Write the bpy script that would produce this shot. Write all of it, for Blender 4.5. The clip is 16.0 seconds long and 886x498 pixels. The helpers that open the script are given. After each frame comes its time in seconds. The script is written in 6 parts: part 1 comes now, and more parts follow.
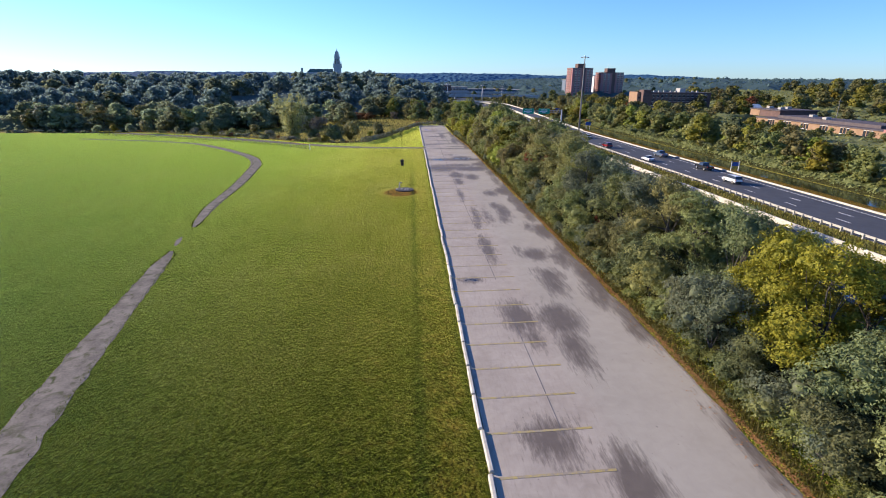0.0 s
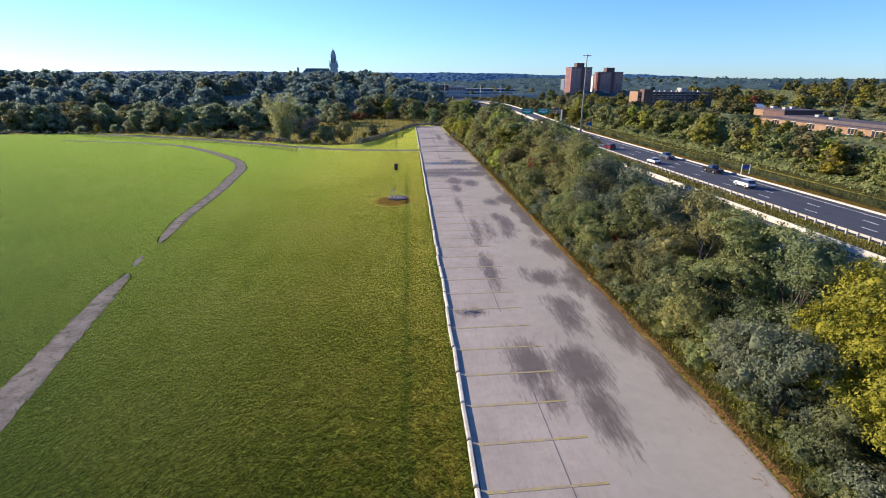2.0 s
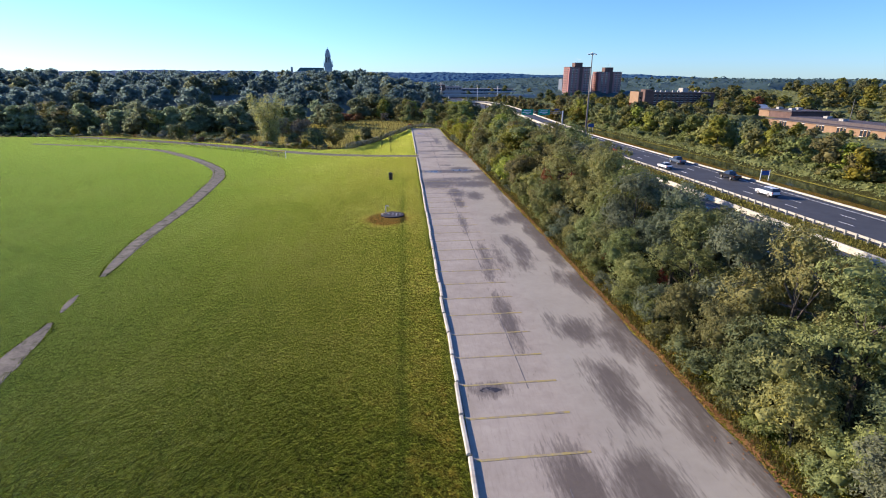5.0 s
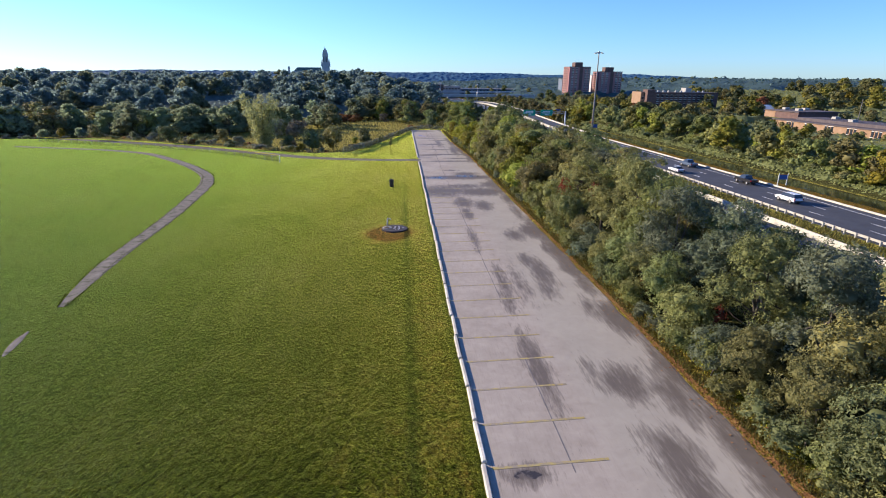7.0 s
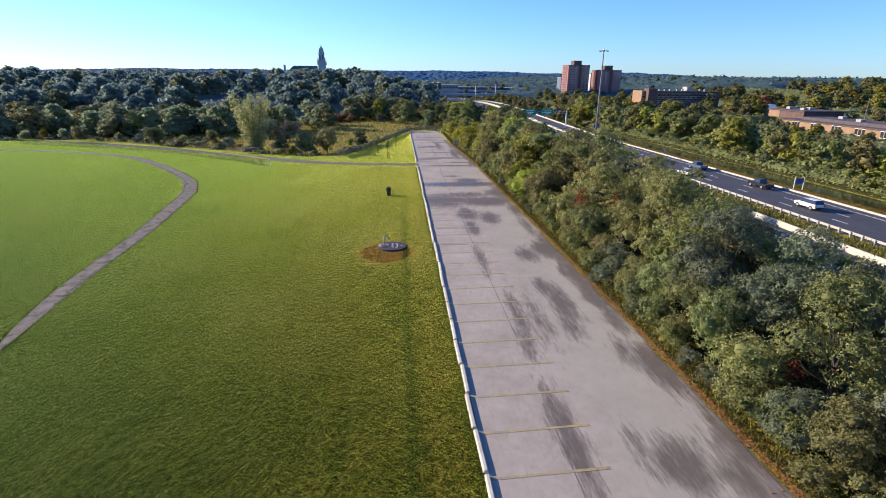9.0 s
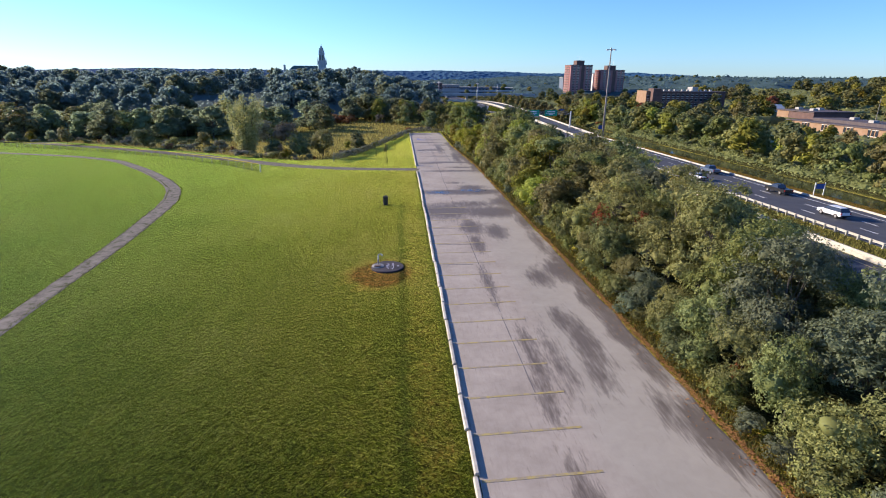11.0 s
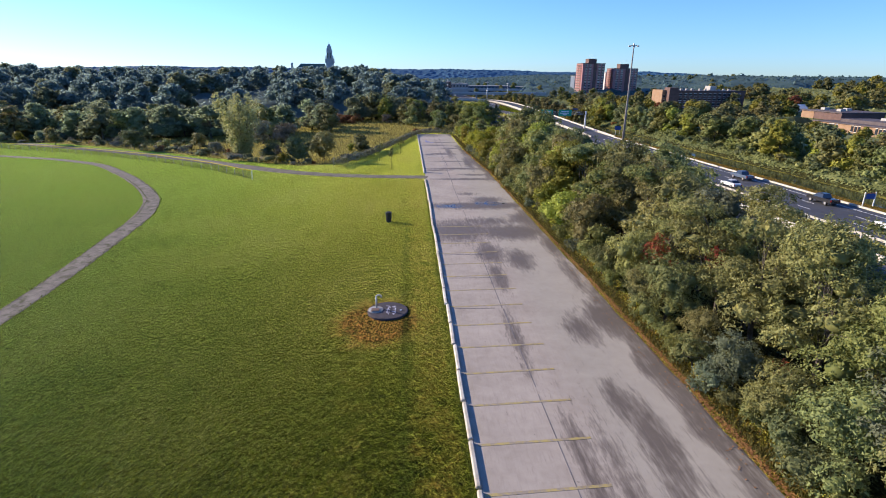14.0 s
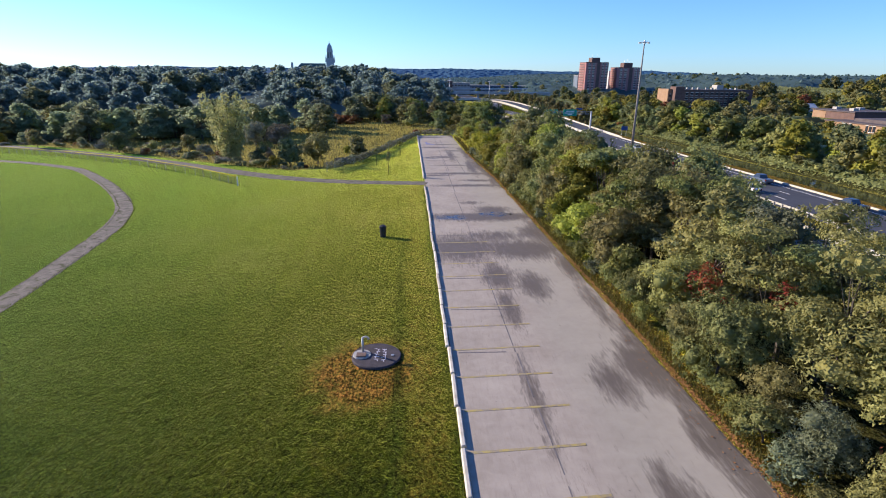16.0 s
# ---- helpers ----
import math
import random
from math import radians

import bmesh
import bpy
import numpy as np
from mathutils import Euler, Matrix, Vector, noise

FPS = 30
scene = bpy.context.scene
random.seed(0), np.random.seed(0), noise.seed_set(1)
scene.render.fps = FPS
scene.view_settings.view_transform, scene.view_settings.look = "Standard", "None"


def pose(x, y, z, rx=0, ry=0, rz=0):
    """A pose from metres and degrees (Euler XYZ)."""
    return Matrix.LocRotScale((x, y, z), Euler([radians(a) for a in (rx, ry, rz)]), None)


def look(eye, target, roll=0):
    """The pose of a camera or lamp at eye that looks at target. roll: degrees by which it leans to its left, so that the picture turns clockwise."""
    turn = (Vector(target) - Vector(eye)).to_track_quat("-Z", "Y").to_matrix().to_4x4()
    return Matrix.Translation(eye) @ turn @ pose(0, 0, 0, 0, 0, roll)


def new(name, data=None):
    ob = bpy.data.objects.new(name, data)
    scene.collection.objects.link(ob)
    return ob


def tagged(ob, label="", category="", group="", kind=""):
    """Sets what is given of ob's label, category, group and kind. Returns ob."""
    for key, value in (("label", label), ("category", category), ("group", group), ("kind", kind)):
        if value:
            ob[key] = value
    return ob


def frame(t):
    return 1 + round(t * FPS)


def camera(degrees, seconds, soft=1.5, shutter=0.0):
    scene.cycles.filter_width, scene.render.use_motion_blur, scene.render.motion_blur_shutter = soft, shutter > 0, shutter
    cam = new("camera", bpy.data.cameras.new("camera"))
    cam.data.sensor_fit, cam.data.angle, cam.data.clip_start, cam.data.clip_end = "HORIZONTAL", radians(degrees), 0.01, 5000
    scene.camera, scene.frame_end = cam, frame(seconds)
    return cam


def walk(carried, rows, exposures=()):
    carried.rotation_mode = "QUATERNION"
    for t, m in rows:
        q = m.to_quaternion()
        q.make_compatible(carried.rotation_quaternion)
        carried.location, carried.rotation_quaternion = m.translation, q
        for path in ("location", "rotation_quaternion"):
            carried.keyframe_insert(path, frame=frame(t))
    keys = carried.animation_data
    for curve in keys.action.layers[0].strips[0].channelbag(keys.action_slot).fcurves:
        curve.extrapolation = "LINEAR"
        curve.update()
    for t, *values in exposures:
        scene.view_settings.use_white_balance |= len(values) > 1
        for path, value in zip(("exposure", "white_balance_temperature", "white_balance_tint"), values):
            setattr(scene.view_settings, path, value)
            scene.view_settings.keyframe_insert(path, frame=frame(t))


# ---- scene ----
cam = camera(80.6, 16.0, soft=1.0)
PATH = [
    (0, (-3.142, 0.625, 15.049), (-3.022, 2.522, 14.427), 0.4),
    (0.5, (-2.994, 2.181, 15.037), (-2.869, 4.078, 14.414), 0.4),
    (1, (-2.907, 3.792, 14.998), (-2.784, 5.689, 14.375), 0.4),
    (1.5, (-2.776, 5.402, 14.931), (-2.65, 7.298, 14.307), 0.5),
    (2, (-2.579, 7.029, 14.846), (-2.451, 8.925, 14.223), 0.4),
    (2.5, (-2.397, 8.667, 14.815), (-2.267, 10.563, 14.192), 0.4),
    (3, (-2.231, 10.189, 14.818), (-2.099, 12.085, 14.196), 0.4),
    (3.5, (-2.265, 11.721, 14.85), (-2.132, 13.617, 14.227), 0.5),
    (4, (-2.36, 13.233, 14.842), (-2.224, 15.129, 14.219), 0.5),
    (6.5, (-3.035, 20.79, 14.673), (-2.883, 22.684, 14.048), 0.5),
    (7, (-3.17, 22.271, 14.698), (-3.018, 24.165, 14.074), 0.5),
    (7.5, (-3.238, 23.761, 14.734), (-3.082, 25.654, 14.107), 0.5),
    (8, (-3.261, 25.216, 14.77), (-3.101, 27.109, 14.145), 0.4),
    (8.5, (-3.267, 26.705, 14.808), (-3.106, 28.598, 14.182), 0.5),
    (9, (-3.25, 28.234, 14.829), (-3.088, 30.125, 14.2), 0.5),
    (11.5, (-2.806, 35.289, 14.706), (-2.651, 37.181, 14.077), 0.5),
    (12, (-2.846, 36.78, 14.663), (-2.712, 38.673, 14.033), 0.6),
    (12.5, (-2.801, 38.317, 14.612), (-2.669, 40.21, 13.98), 0.6),
    (13, (-2.76, 39.844, 14.618), (-2.63, 41.736, 13.985), 0.6),
    (13.5, (-2.695, 41.399, 14.609), (-2.565, 43.292, 13.976), 0.7),
    (14, (-2.585, 42.928, 14.568), (-2.455, 44.82, 13.934), 0.6),
    (14.5, (-2.467, 44.486, 14.494), (-2.339, 46.378, 13.86), 0.6),
    (15, (-2.321, 46.002, 14.426), (-2.194, 47.894, 13.791), 0.6),
    (15.5, (-2.192, 47.529, 14.347), (-2.066, 49.421, 13.712), 0.6),
    (16, (-2.117, 49.168, 14.276), (-1.993, 51.06, 13.641), 0.5),
]
walk(cam, [(t, look(eye, target, roll)) for t, eye, target, roll in PATH], [(0.0, 0.88, 6500, 10), (16.0, 0.88, 6500, 10)])
# ---------- world, sun, exposure ----------
SUN_AZ = Vector((-0.86, 0.51, 0)).normalized()
SUN_EL = radians(19.5)
sun_dir = Vector((SUN_AZ.x * math.cos(SUN_EL), SUN_AZ.y * math.cos(SUN_EL), math.sin(SUN_EL)))
world = bpy.data.worlds.new("world")
scene.world = world
world.use_nodes = True
wn = world.node_tree
sky = wn.nodes.new("ShaderNodeTexSky")
sky.sky_type = 'NISHITA'
sky.sun_disc = False
sky.sun_elevation = SUN_EL
sky.sun_rotation = math.atan2(SUN_AZ.x, SUN_AZ.y)
sky.altitude = 100
sky.air_density = 1.0
sky.dust_density = 0.1
sky.ozone_density = 4.0
tint = wn.nodes.new("ShaderNodeMix")
tint.data_type = 'RGBA'
tint.blend_type = 'MULTIPLY'
tint.inputs[0].default_value = 1.0
tint.inputs[7].default_value = (0.635, 0.90, 1.40, 1)
wn.links.new(sky.outputs[0], tint.inputs[6])
wn.links.new(tint.outputs[2], wn.nodes["Background"].inputs[0])
wn.nodes["Background"].inputs[1].default_value = 0.094
sun = new("sun", bpy.data.lights.new("sun", "SUN"))
sun.data.energy = 5.0
sun.data.angle = radians(0.53)
sun.data.color = (1.0, 0.845, 0.685)
sun.matrix_world = look(sun_dir * 100, (0, 0, 0))


# ---------- materials ----------
def nodes_of(name):
    m = bpy.data.materials.new(name)
    m.use_nodes = True
    nt = m.node_tree
    return m, nt, nt.nodes["Principled BSDF"]


def N(nt, kind, **kw):
    n = nt.nodes.new(kind)
    for k, v in kw.items():
        if k == "vals":
            for i, x in v.items():
                n.inputs[i].default_value = x
        elif k == "op":
            n.operation = v
        elif k == "blend":
            n.blend_type = v
    return n


def ramp(nt, src, stops):
    r = nt.nodes.new("ShaderNodeValToRGB")
    el = r.color_ramp.elements
    while len(el) < len(stops):
        el.new(0.5)
    for e, (p, c) in zip(el, stops):
        e.position = p
        e.color = (*c, 1) if len(c) == 3 else c
    nt.links.new(src, r.inputs[0])
    return r.outputs[0]


def world_pos(nt):
    return nt.nodes.new("ShaderNodeNewGeometry").outputs["Position"]


def tex_noise(nt, vec, scale, detail=4, rough=0.55, dist=0.0):
    n = nt.nodes.new("ShaderNodeTexNoise")
    nt.links.new(vec, n.inputs["Vector"])
    n.inputs["Scale"].default_value = scale
    n.inputs["Detail"].default_value = detail
    n.inputs["Roughness"].default_value = rough
    n.inputs["Distortion"].default_value = dist
    return n.outputs["Fac"]


def math_node(nt, op, a, b):
    n = nt.nodes.new("ShaderNodeMath")
    n.operation = op
    for i, v in enumerate((a, b)):
        if isinstance(v, (int, float)):
            n.inputs[i].default_value = v
        else:
            nt.links.new(v, n.inputs[i])
    return n.outputs[0]


def mix_col(nt, fac, a, b, blend="MIX"):
    n = nt.nodes.new("ShaderNodeMix")
    n.data_type = 'RGBA'
    n.blend_type = blend
    if isinstance(fac, (int, float)):
        n.inputs[0].default_value = fac
    else:
        nt.links.new(fac, n.inputs[0])
    for i, v in ((6, a), (7, b)):
        if isinstance(v, tuple):
            n.inputs[i].default_value = (*v, 1)
        else:
            nt.links.new(v, n.inputs[i])
    return n.outputs[2]


def bump(nt, bsdf, height, strength, dist):
    b = nt.nodes.new("ShaderNodeBump")
    b.inputs["Strength"].default_value = strength
    b.inputs["Distance"].default_value = dist
    nt.links.new(height, b.inputs["Height"])
    nt.links.new(b.outputs[0], bsdf.inputs["Normal"])


def surface(name, c1, c2, scale=2.0, fine=18.0, rough=0.8, rel=0.25, dist=0.01, metal=0.0, spec=0.3, stain=None, stain_scale=0.5, per_object=0.0):
    """Two-scale mottled surface."""
    m, nt, bs = nodes_of(name)
    p = world_pos(nt)
    a = tex_noise(nt, p, scale)
    f = tex_noise(nt, p, fine, 3, 0.6)
    mixf = math_node(nt, "ADD", math_node(nt, "MULTIPLY", a, 0.6), math_node(nt, "MULTIPLY", f, 0.4))
    col = ramp(nt, mixf, [(0.35, c1), (0.65, c2)])
    if stain:
        s = tex_noise(nt, p, stain_scale, 5, 0.6, 0.6)
        k = ramp(nt, s, [(0.52, (0, 0, 0)), (0.7, (1, 1, 1))])
        col = mix_col(nt, k, col, stain)
    if per_object:
        oi = nt.nodes.new("ShaderNodeObjectInfo")
        hv = nt.nodes.new("ShaderNodeHueSaturation")
        nt.links.new(col, hv.inputs["Color"])
        nt.links.new(math_node(nt, "ADD", math_node(nt, "MULTIPLY", oi.outputs["Random"], per_object), 1 - per_object / 2), hv.inputs["Value"])
        col = hv.outputs[0]
    nt.links.new(col, bs.inputs["Base Color"])
    bs.inputs["Roughness"].default_value = rough
    bs.inputs["Metallic"].default_value = metal
    bs.inputs["Specular IOR Level"].default_value = spec
    if rel:
        bump(nt, bs, f, rel, dist)
    return m


def foliage(name, dark, light, accent=None, rough=0.6, through_light=0.32):
    """Leaves that differ one from another and from tree to tree and let some light through."""
    m, nt, bs = nodes_of(name)
    geo = nt.nodes.new("ShaderNodeNewGeometry")
    oi = nt.nodes.new("ShaderNodeObjectInfo")
    f = tex_noise(nt, geo.outputs["Position"], 0.9, 3)
    wide = tex_noise(nt, geo.outputs["Position"], 0.16, 2)
    k = math_node(nt, "ADD", math_node(nt, "MULTIPLY", geo.outputs["Random Per Island"], 0.5), math_node(nt, "MULTIPLY", f, 0.35))
    k = math_node(nt, "ADD", k, math_node(nt, "MULTIPLY", math_node(nt, "SUBTRACT", wide, 0.4), 0.7))
    stops = [(0.1, dark), (0.85, light)]
    if accent:
        stops = [(0.1, dark), (0.72, light), (0.9, accent)]
    col = ramp(nt, k, stops)
    hv = nt.nodes.new("ShaderNodeHueSaturation")
    nt.links.new(col, hv.inputs["Color"])
    nt.links.new(math_node(nt, "ADD", math_node(nt, "MULTIPLY", oi.outputs["Random"], 0.5), 0.75), hv.inputs["Value"])
    nt.links.new(math_node(nt, "ADD", math_node(nt, "MULTIPLY", oi.outputs["Random"], 0.05), 0.475), hv.inputs["Hue"])
    nt.links.new(hv.outputs[0], bs.inputs["Base Color"])
    bs.inputs["Roughness"].default_value = rough
    bs.inputs["Specular IOR Level"].default_value = 0.12
    tr = nt.nodes.new("ShaderNodeBsdfTranslucent")
    nt.links.new(hv.outputs[0], tr.inputs["Color"])
    mx = nt.nodes.new("ShaderNodeMixShader")
    mx.inputs[0].default_value = through_light
    nt.links.new(bs.outputs[0], mx.inputs[1])
    nt.links.new(tr.outputs[0], mx.inputs[2])
    nt.links.new(mx.outputs[0], nt.nodes["Material Output"].inputs["Surface"])
    return m


def ground_material():
    """Mown lawn, dry meadow, wood floor and worn patches, laid out by the sheet's zone attribute."""
    m, nt, bs = nodes_of("ground_cover")
    p = world_pos(nt)
    big = tex_noise(nt, p, 0.09, 4)
    mid = tex_noise(nt, p, 0.9, 4, 0.6, 0.4)
    comb = nt.nodes.new("ShaderNodeMapping")
    comb.inputs["Scale"].default_value = (1.0, 0.58, 1.0)
    nt.links.new(p, comb.inputs["Vector"])
    q = comb.outputs[0]
    tuft = tex_noise(nt, q, 3.8, 6, 0.72, 0.3)
    fine = tex_noise(nt, q, 13.0, 3, 0.7)
    sep = nt.nodes.new("ShaderNodeSeparateXYZ")
    nt.links.new(p, sep.inputs[0])
    mow = nt.nodes.new("ShaderNodeMapping")
    mow.inputs["Scale"].default_value = (1.5, 0.035, 0.2)
    nt.links.new(p, mow.inputs["Vector"])
    stripe = math_node(nt, "MULTIPLY", math_node(nt, "SUBTRACT", tex_noise(nt, mow.outputs[0], 1.0, 4, 0.62, 0.15), 0.5), 9.0)
    k = math_node(nt, "ADD", math_node(nt, "MULTIPLY", big, 0.35), math_node(nt, "MULTIPLY", mid, 0.2))
    k = math_node(nt, "ADD", k, math_node(nt, "MULTIPLY", tuft, 0.45))
    k = math_node(nt, "ADD", k, math_node(nt, "MULTIPLY", stripe, 0.022))
    k = math_node(nt, "ADD", k, math_node(nt, "MULTIPLY", fine, 0.22))
    lawn = ramp(nt, k, [(0.51, (0.006, 0.011, 0.0004)), (0.595, (0.018, 0.026, 0.0007)), (0.675, (0.048, 0.053, 0.003))])
    crunch = ramp(nt, tex_noise(nt, q, 9.5, 3, 0.6, 0.3), [(0.38, (0.16, 0.16, 0.16)), (0.5, (0.85, 0.85, 0.85)), (0.62, (2.0, 2.0, 2.0))])
    # mower's seam beside the kerb strip
    off = math_node(nt, "ABSOLUTE", math_node(nt, "ADD", sep.outputs[0], math_node(nt, "ADD", math_node(nt, "MULTIPLY", mid, 0.5), 2.6)), 0)
    ends = nt.nodes.new("ShaderNodeMapRange")
    ends.inputs[1].default_value = 108.0
    ends.inputs[2].default_value = 85.0
    nt.links.new(sep.outputs[1], ends.inputs[0])
    seam = math_node(nt, "MULTIPLY", ramp(nt, off, [(0.08, (0.8, 0.8, 0.8)), (0.45, (0, 0, 0))]), ends.outputs[0])
    at = nt.nodes.new("ShaderNodeAttribute")
    at.attribute_name = "zone"
    sc = nt.nodes.new("ShaderNodeSeparateColor")
    nt.links.new(at.outputs["Color"], sc.inputs[0])

    def weight(ch, lo=0.4, hi=0.6):
        v = math_node(nt, "ADD", ch, math_node(nt, "MULTIPLY", math_node(nt, "SUBTRACT", mid, 0.5), 0.5))
        return ramp(nt, v, [(lo, (0, 0, 0)), (hi, (1, 1, 1))])
    meadow = ramp(nt, math_node(nt, "ADD", math_node(nt, "MULTIPLY", mid, 0.6), math_node(nt, "MULTIPLY", tuft, 0.4)),
                  [(0.3, (0.105, 0.105, 0.024)), (0.5, (0.27, 0.225, 0.05)), (0.7, (0.38, 0.30, 0.08))])
    floor = ramp(nt, tuft, [(0.3, (0.018, 0.022, 0.008)), (0.7, (0.065, 0.06, 0.022))])
    dry = ramp(nt, math_node(nt, "ADD", math_node(nt, "MULTIPLY", tuft, 0.6), math_node(nt, "MULTIPLY", fine, 0.4)),
               [(0.35, (0.060, 0.072, 0.010)), (0.5, (0.150, 0.090, 0.016)), (0.62, (0.33, 0.14, 0.03))])
    col = mix_col(nt, weight(sc.outputs[0]), lawn, meadow)
    col = mix_col(nt, weight(sc.outputs[1]), col, floor)
    col = mix_col(nt, weight(sc.outputs[2], 0.35, 0.75), col, dry)
    col = mix_col(nt, math_node(nt, "MULTIPLY", seam, math_node(nt, "SUBTRACT", 1.0, sc.outputs[0])), col, (0.016, 0.026, 0.003))
    col = mix_col(nt, 1.0, col, crunch, "MULTIPLY")
    nt.links.new(col, bs.inputs["Base Color"])
    bs.inputs["Roughness"].default_value = 0.95
    bs.inputs["Specular IOR Level"].default_value = 0.03
    bare_soil = math_node(nt, "MAXIMUM", math_node(nt, "MAXIMUM", sc.outputs[0], sc.outputs[1]), ramp(nt, sc.outputs[2], [(0.55, (0, 0, 0)), (0.8, (0.9, 0.9, 0.9))]))
    nt.links.new(ramp(nt, bare_soil, [(0.1, (1, 1, 1)), (0.7, (0.04, 0.04, 0.04))]), bs.inputs["Sheen Weight"])
    bs.inputs["Sheen Roughness"].default_value = 0.265
    shine = ramp(nt, k, [(0.50, (0.74, 0.88, 0.09)), (0.60, (0.93, 1.0, 0.13)), (0.70, (1.0, 1.0, 0.2))])
    # lusher grass towards the ball field
    lush = nt.nodes.new("ShaderNodeMapRange")
    lush.inputs[1].default_value = -10.0
    lush.inputs[2].default_value = -32.0
    nt.links.new(sep.outputs[0], lush.inputs[0])
    shine = mix_col(nt, math_node(nt, "MULTIPLY", lush.outputs[0], 0.6), shine, (0.62, 1.0, 0.12))
    speckle = ramp(nt, tex_noise(nt, q, 8.0, 3, 0.65, 0.3), [(0.34, (0.4, 0.4, 0.4)), (0.48, (1, 1, 1)), (0.64, (1.4, 1.4, 1.4))])
    shine = mix_col(nt, math_node(nt, "MULTIPLY", sc.outputs[2], 0.75), shine, (0.46, 0.36, 0.06))
    shine = mix_col(nt, math_node(nt, "MULTIPLY", seam, 0.55), shine, (0.22, 0.32, 0.02))
    nt.links.new(mix_col(nt, 1.0, shine, speckle, "MULTIPLY"), bs.inputs["Sheen Tint"])
    h = math_node(nt, "ADD", math_node(nt, "MULTIPLY", tuft, 0.7), math_node(nt, "MULTIPLY", fine, 0.3))
    bump(nt, bs, h, 1.0, 0.22)
    return m


def lot_material():
    """Old pale asphalt: aggregate grain, soft damp stains, drying streaks and puddles."""
    m, nt, bs = nodes_of("lot_asphalt")
    p = world_pos(nt)
    big = tex_noise(nt, p, 0.22, 5, 0.6)
    mid = tex_noise(nt, p, 1.6, 5, 0.65, 0.5)
    grain = tex_noise(nt, p, 30.0, 2)
    tone = math_node(nt, "ADD", math_node(nt, "MULTIPLY", big, 0.6), math_node(nt, "MULTIPLY", mid, 0.4))
    stalls = ramp(nt, tone, [(0.35, (0.305, 0.260, 0.212)), (0.55, (0.390, 0.336, 0.277)), (0.72, (0.450, 0.392, 0.326))])
    lane = ramp(nt, tone, [(0.35, (0.325, 0.290, 0.236)), (0.55, (0.372, 0.333, 0.272)), (0.72, (0.402, 0.362, 0.298))])
    sep = nt.nodes.new("ShaderNodeSeparateXYZ")
    nt.links.new(p, sep.inputs[0])
    side = math_node(nt, "ADD", sep.outputs[0], math_node(nt, "MULTIPLY", math_node(nt, "SUBTRACT", big, 0.5), 3.0))
    across = nt.nodes.new("ShaderNodeMapRange")
    across.inputs[1].default_value = 4.6
    across.inputs[2].default_value = 6.4
    nt.links.new(side, across.inputs[0])
    base = mix_col(nt, across.outputs[0], stalls, lane)
    at = nt.nodes.new("ShaderNodeAttribute")
    at.attribute_name = "damp"
    sc = nt.nodes.new("ShaderNodeSeparateColor")
    nt.links.new(at.outputs["Color"], sc.inputs[0])
    # streaks drawn out along the lot
    mp = nt.nodes.new("ShaderNodeMapping")
    mp.inputs["Scale"].default_value = (1.9, 0.5, 1)
    nt.links.new(p, mp.inputs["Vector"])
    streak = tex_noise(nt, mp.outputs[0], 1.1, 6, 0.68, 0.3)
    mf = nt.nodes.new("ShaderNodeMapping")
    mf.inputs["Scale"].default_value = (6.0, 0.7, 1)
    nt.links.new(p, mf.inputs["Vector"])
    fibre = tex_noise(nt, mf.outputs[0], 1.2, 6, 0.75, 0.2)
    d = math_node(nt, "ADD", sc.outputs[0], math_node(nt, "MULTIPLY", math_node(nt, "SUBTRACT", streak, 0.5), 0.95))
    d = math_node(nt, "ADD", d, math_node(nt, "MULTIPLY", math_node(nt, "SUBTRACT", fibre, 0.5), 1.25))
    dk = ramp(nt, d, [(0.22, (0, 0, 0)), (0.38, (0.5, 0.5, 0.5)), (0.66, (1, 1, 1))])
    wet = mix_col(nt, mid, (0.078, 0.060, 0.047), (0.130, 0.104, 0.083))
    # faint tyre and drainage streaks over the stalls
    faint = math_node(nt, "MULTIPLY", ramp(nt, fibre, [(0.50, (0, 0, 0)), (0.68, (1, 1, 1))]), math_node(nt, "SUBTRACT", 1.0, math_node(nt, "MULTIPLY", across.outputs[0], 0.8)))
    base = mix_col(nt, math_node(nt, "MULTIPLY", faint, 0.26), base, (0.20, 0.165, 0.138))
    col = mix_col(nt, math_node(nt, "MULTIPLY", dk, 0.86), base, wet)
    speck = ramp(nt, tex_noise(nt, p, 5.0, 1), [(0.77, (0, 0, 0)), (0.8, (1, 1, 1))])
    col = mix_col(nt, math_node(nt, "MULTIPLY", speck, 0.5), col, (0.10, 0.085, 0.08))
    pud = ramp(nt, math_node(nt, "ADD", sc.outputs[1], math_node(nt, "MULTIPLY", math_node(nt, "SUBTRACT", mid, 0.5), 0.6)), [(0.50, (0, 0, 0)), (0.60, (1, 1, 1))])
    pud = math_node(nt, "MULTIPLY", pud, ramp(nt, tex_noise(nt, p, 1.3, 4, 0.7), [(0.42, (0.1, 0.1, 0.1)), (0.6, (1, 1, 1))]))
    col = mix_col(nt, pud, col, (0.05, 0.045, 0.045))
    nt.links.new(col, bs.inputs["Base Color"])
    r = mix_col(nt, dk, (0.82, 0.82, 0.82), (0.6, 0.6, 0.6))
    r = mix_col(nt, pud, r, (0.1, 0.1, 0.1))
    nt.links.new(r, bs.inputs["Roughness"])
    bs.inputs["Specular IOR Level"].default_value = 0.3
    inv = math_node(nt, "SUBTRACT", 1.0, pud)
    bump(nt, bs, math_node(nt, "MULTIPLY", grain, inv), 0.3, 0.012)
    return m


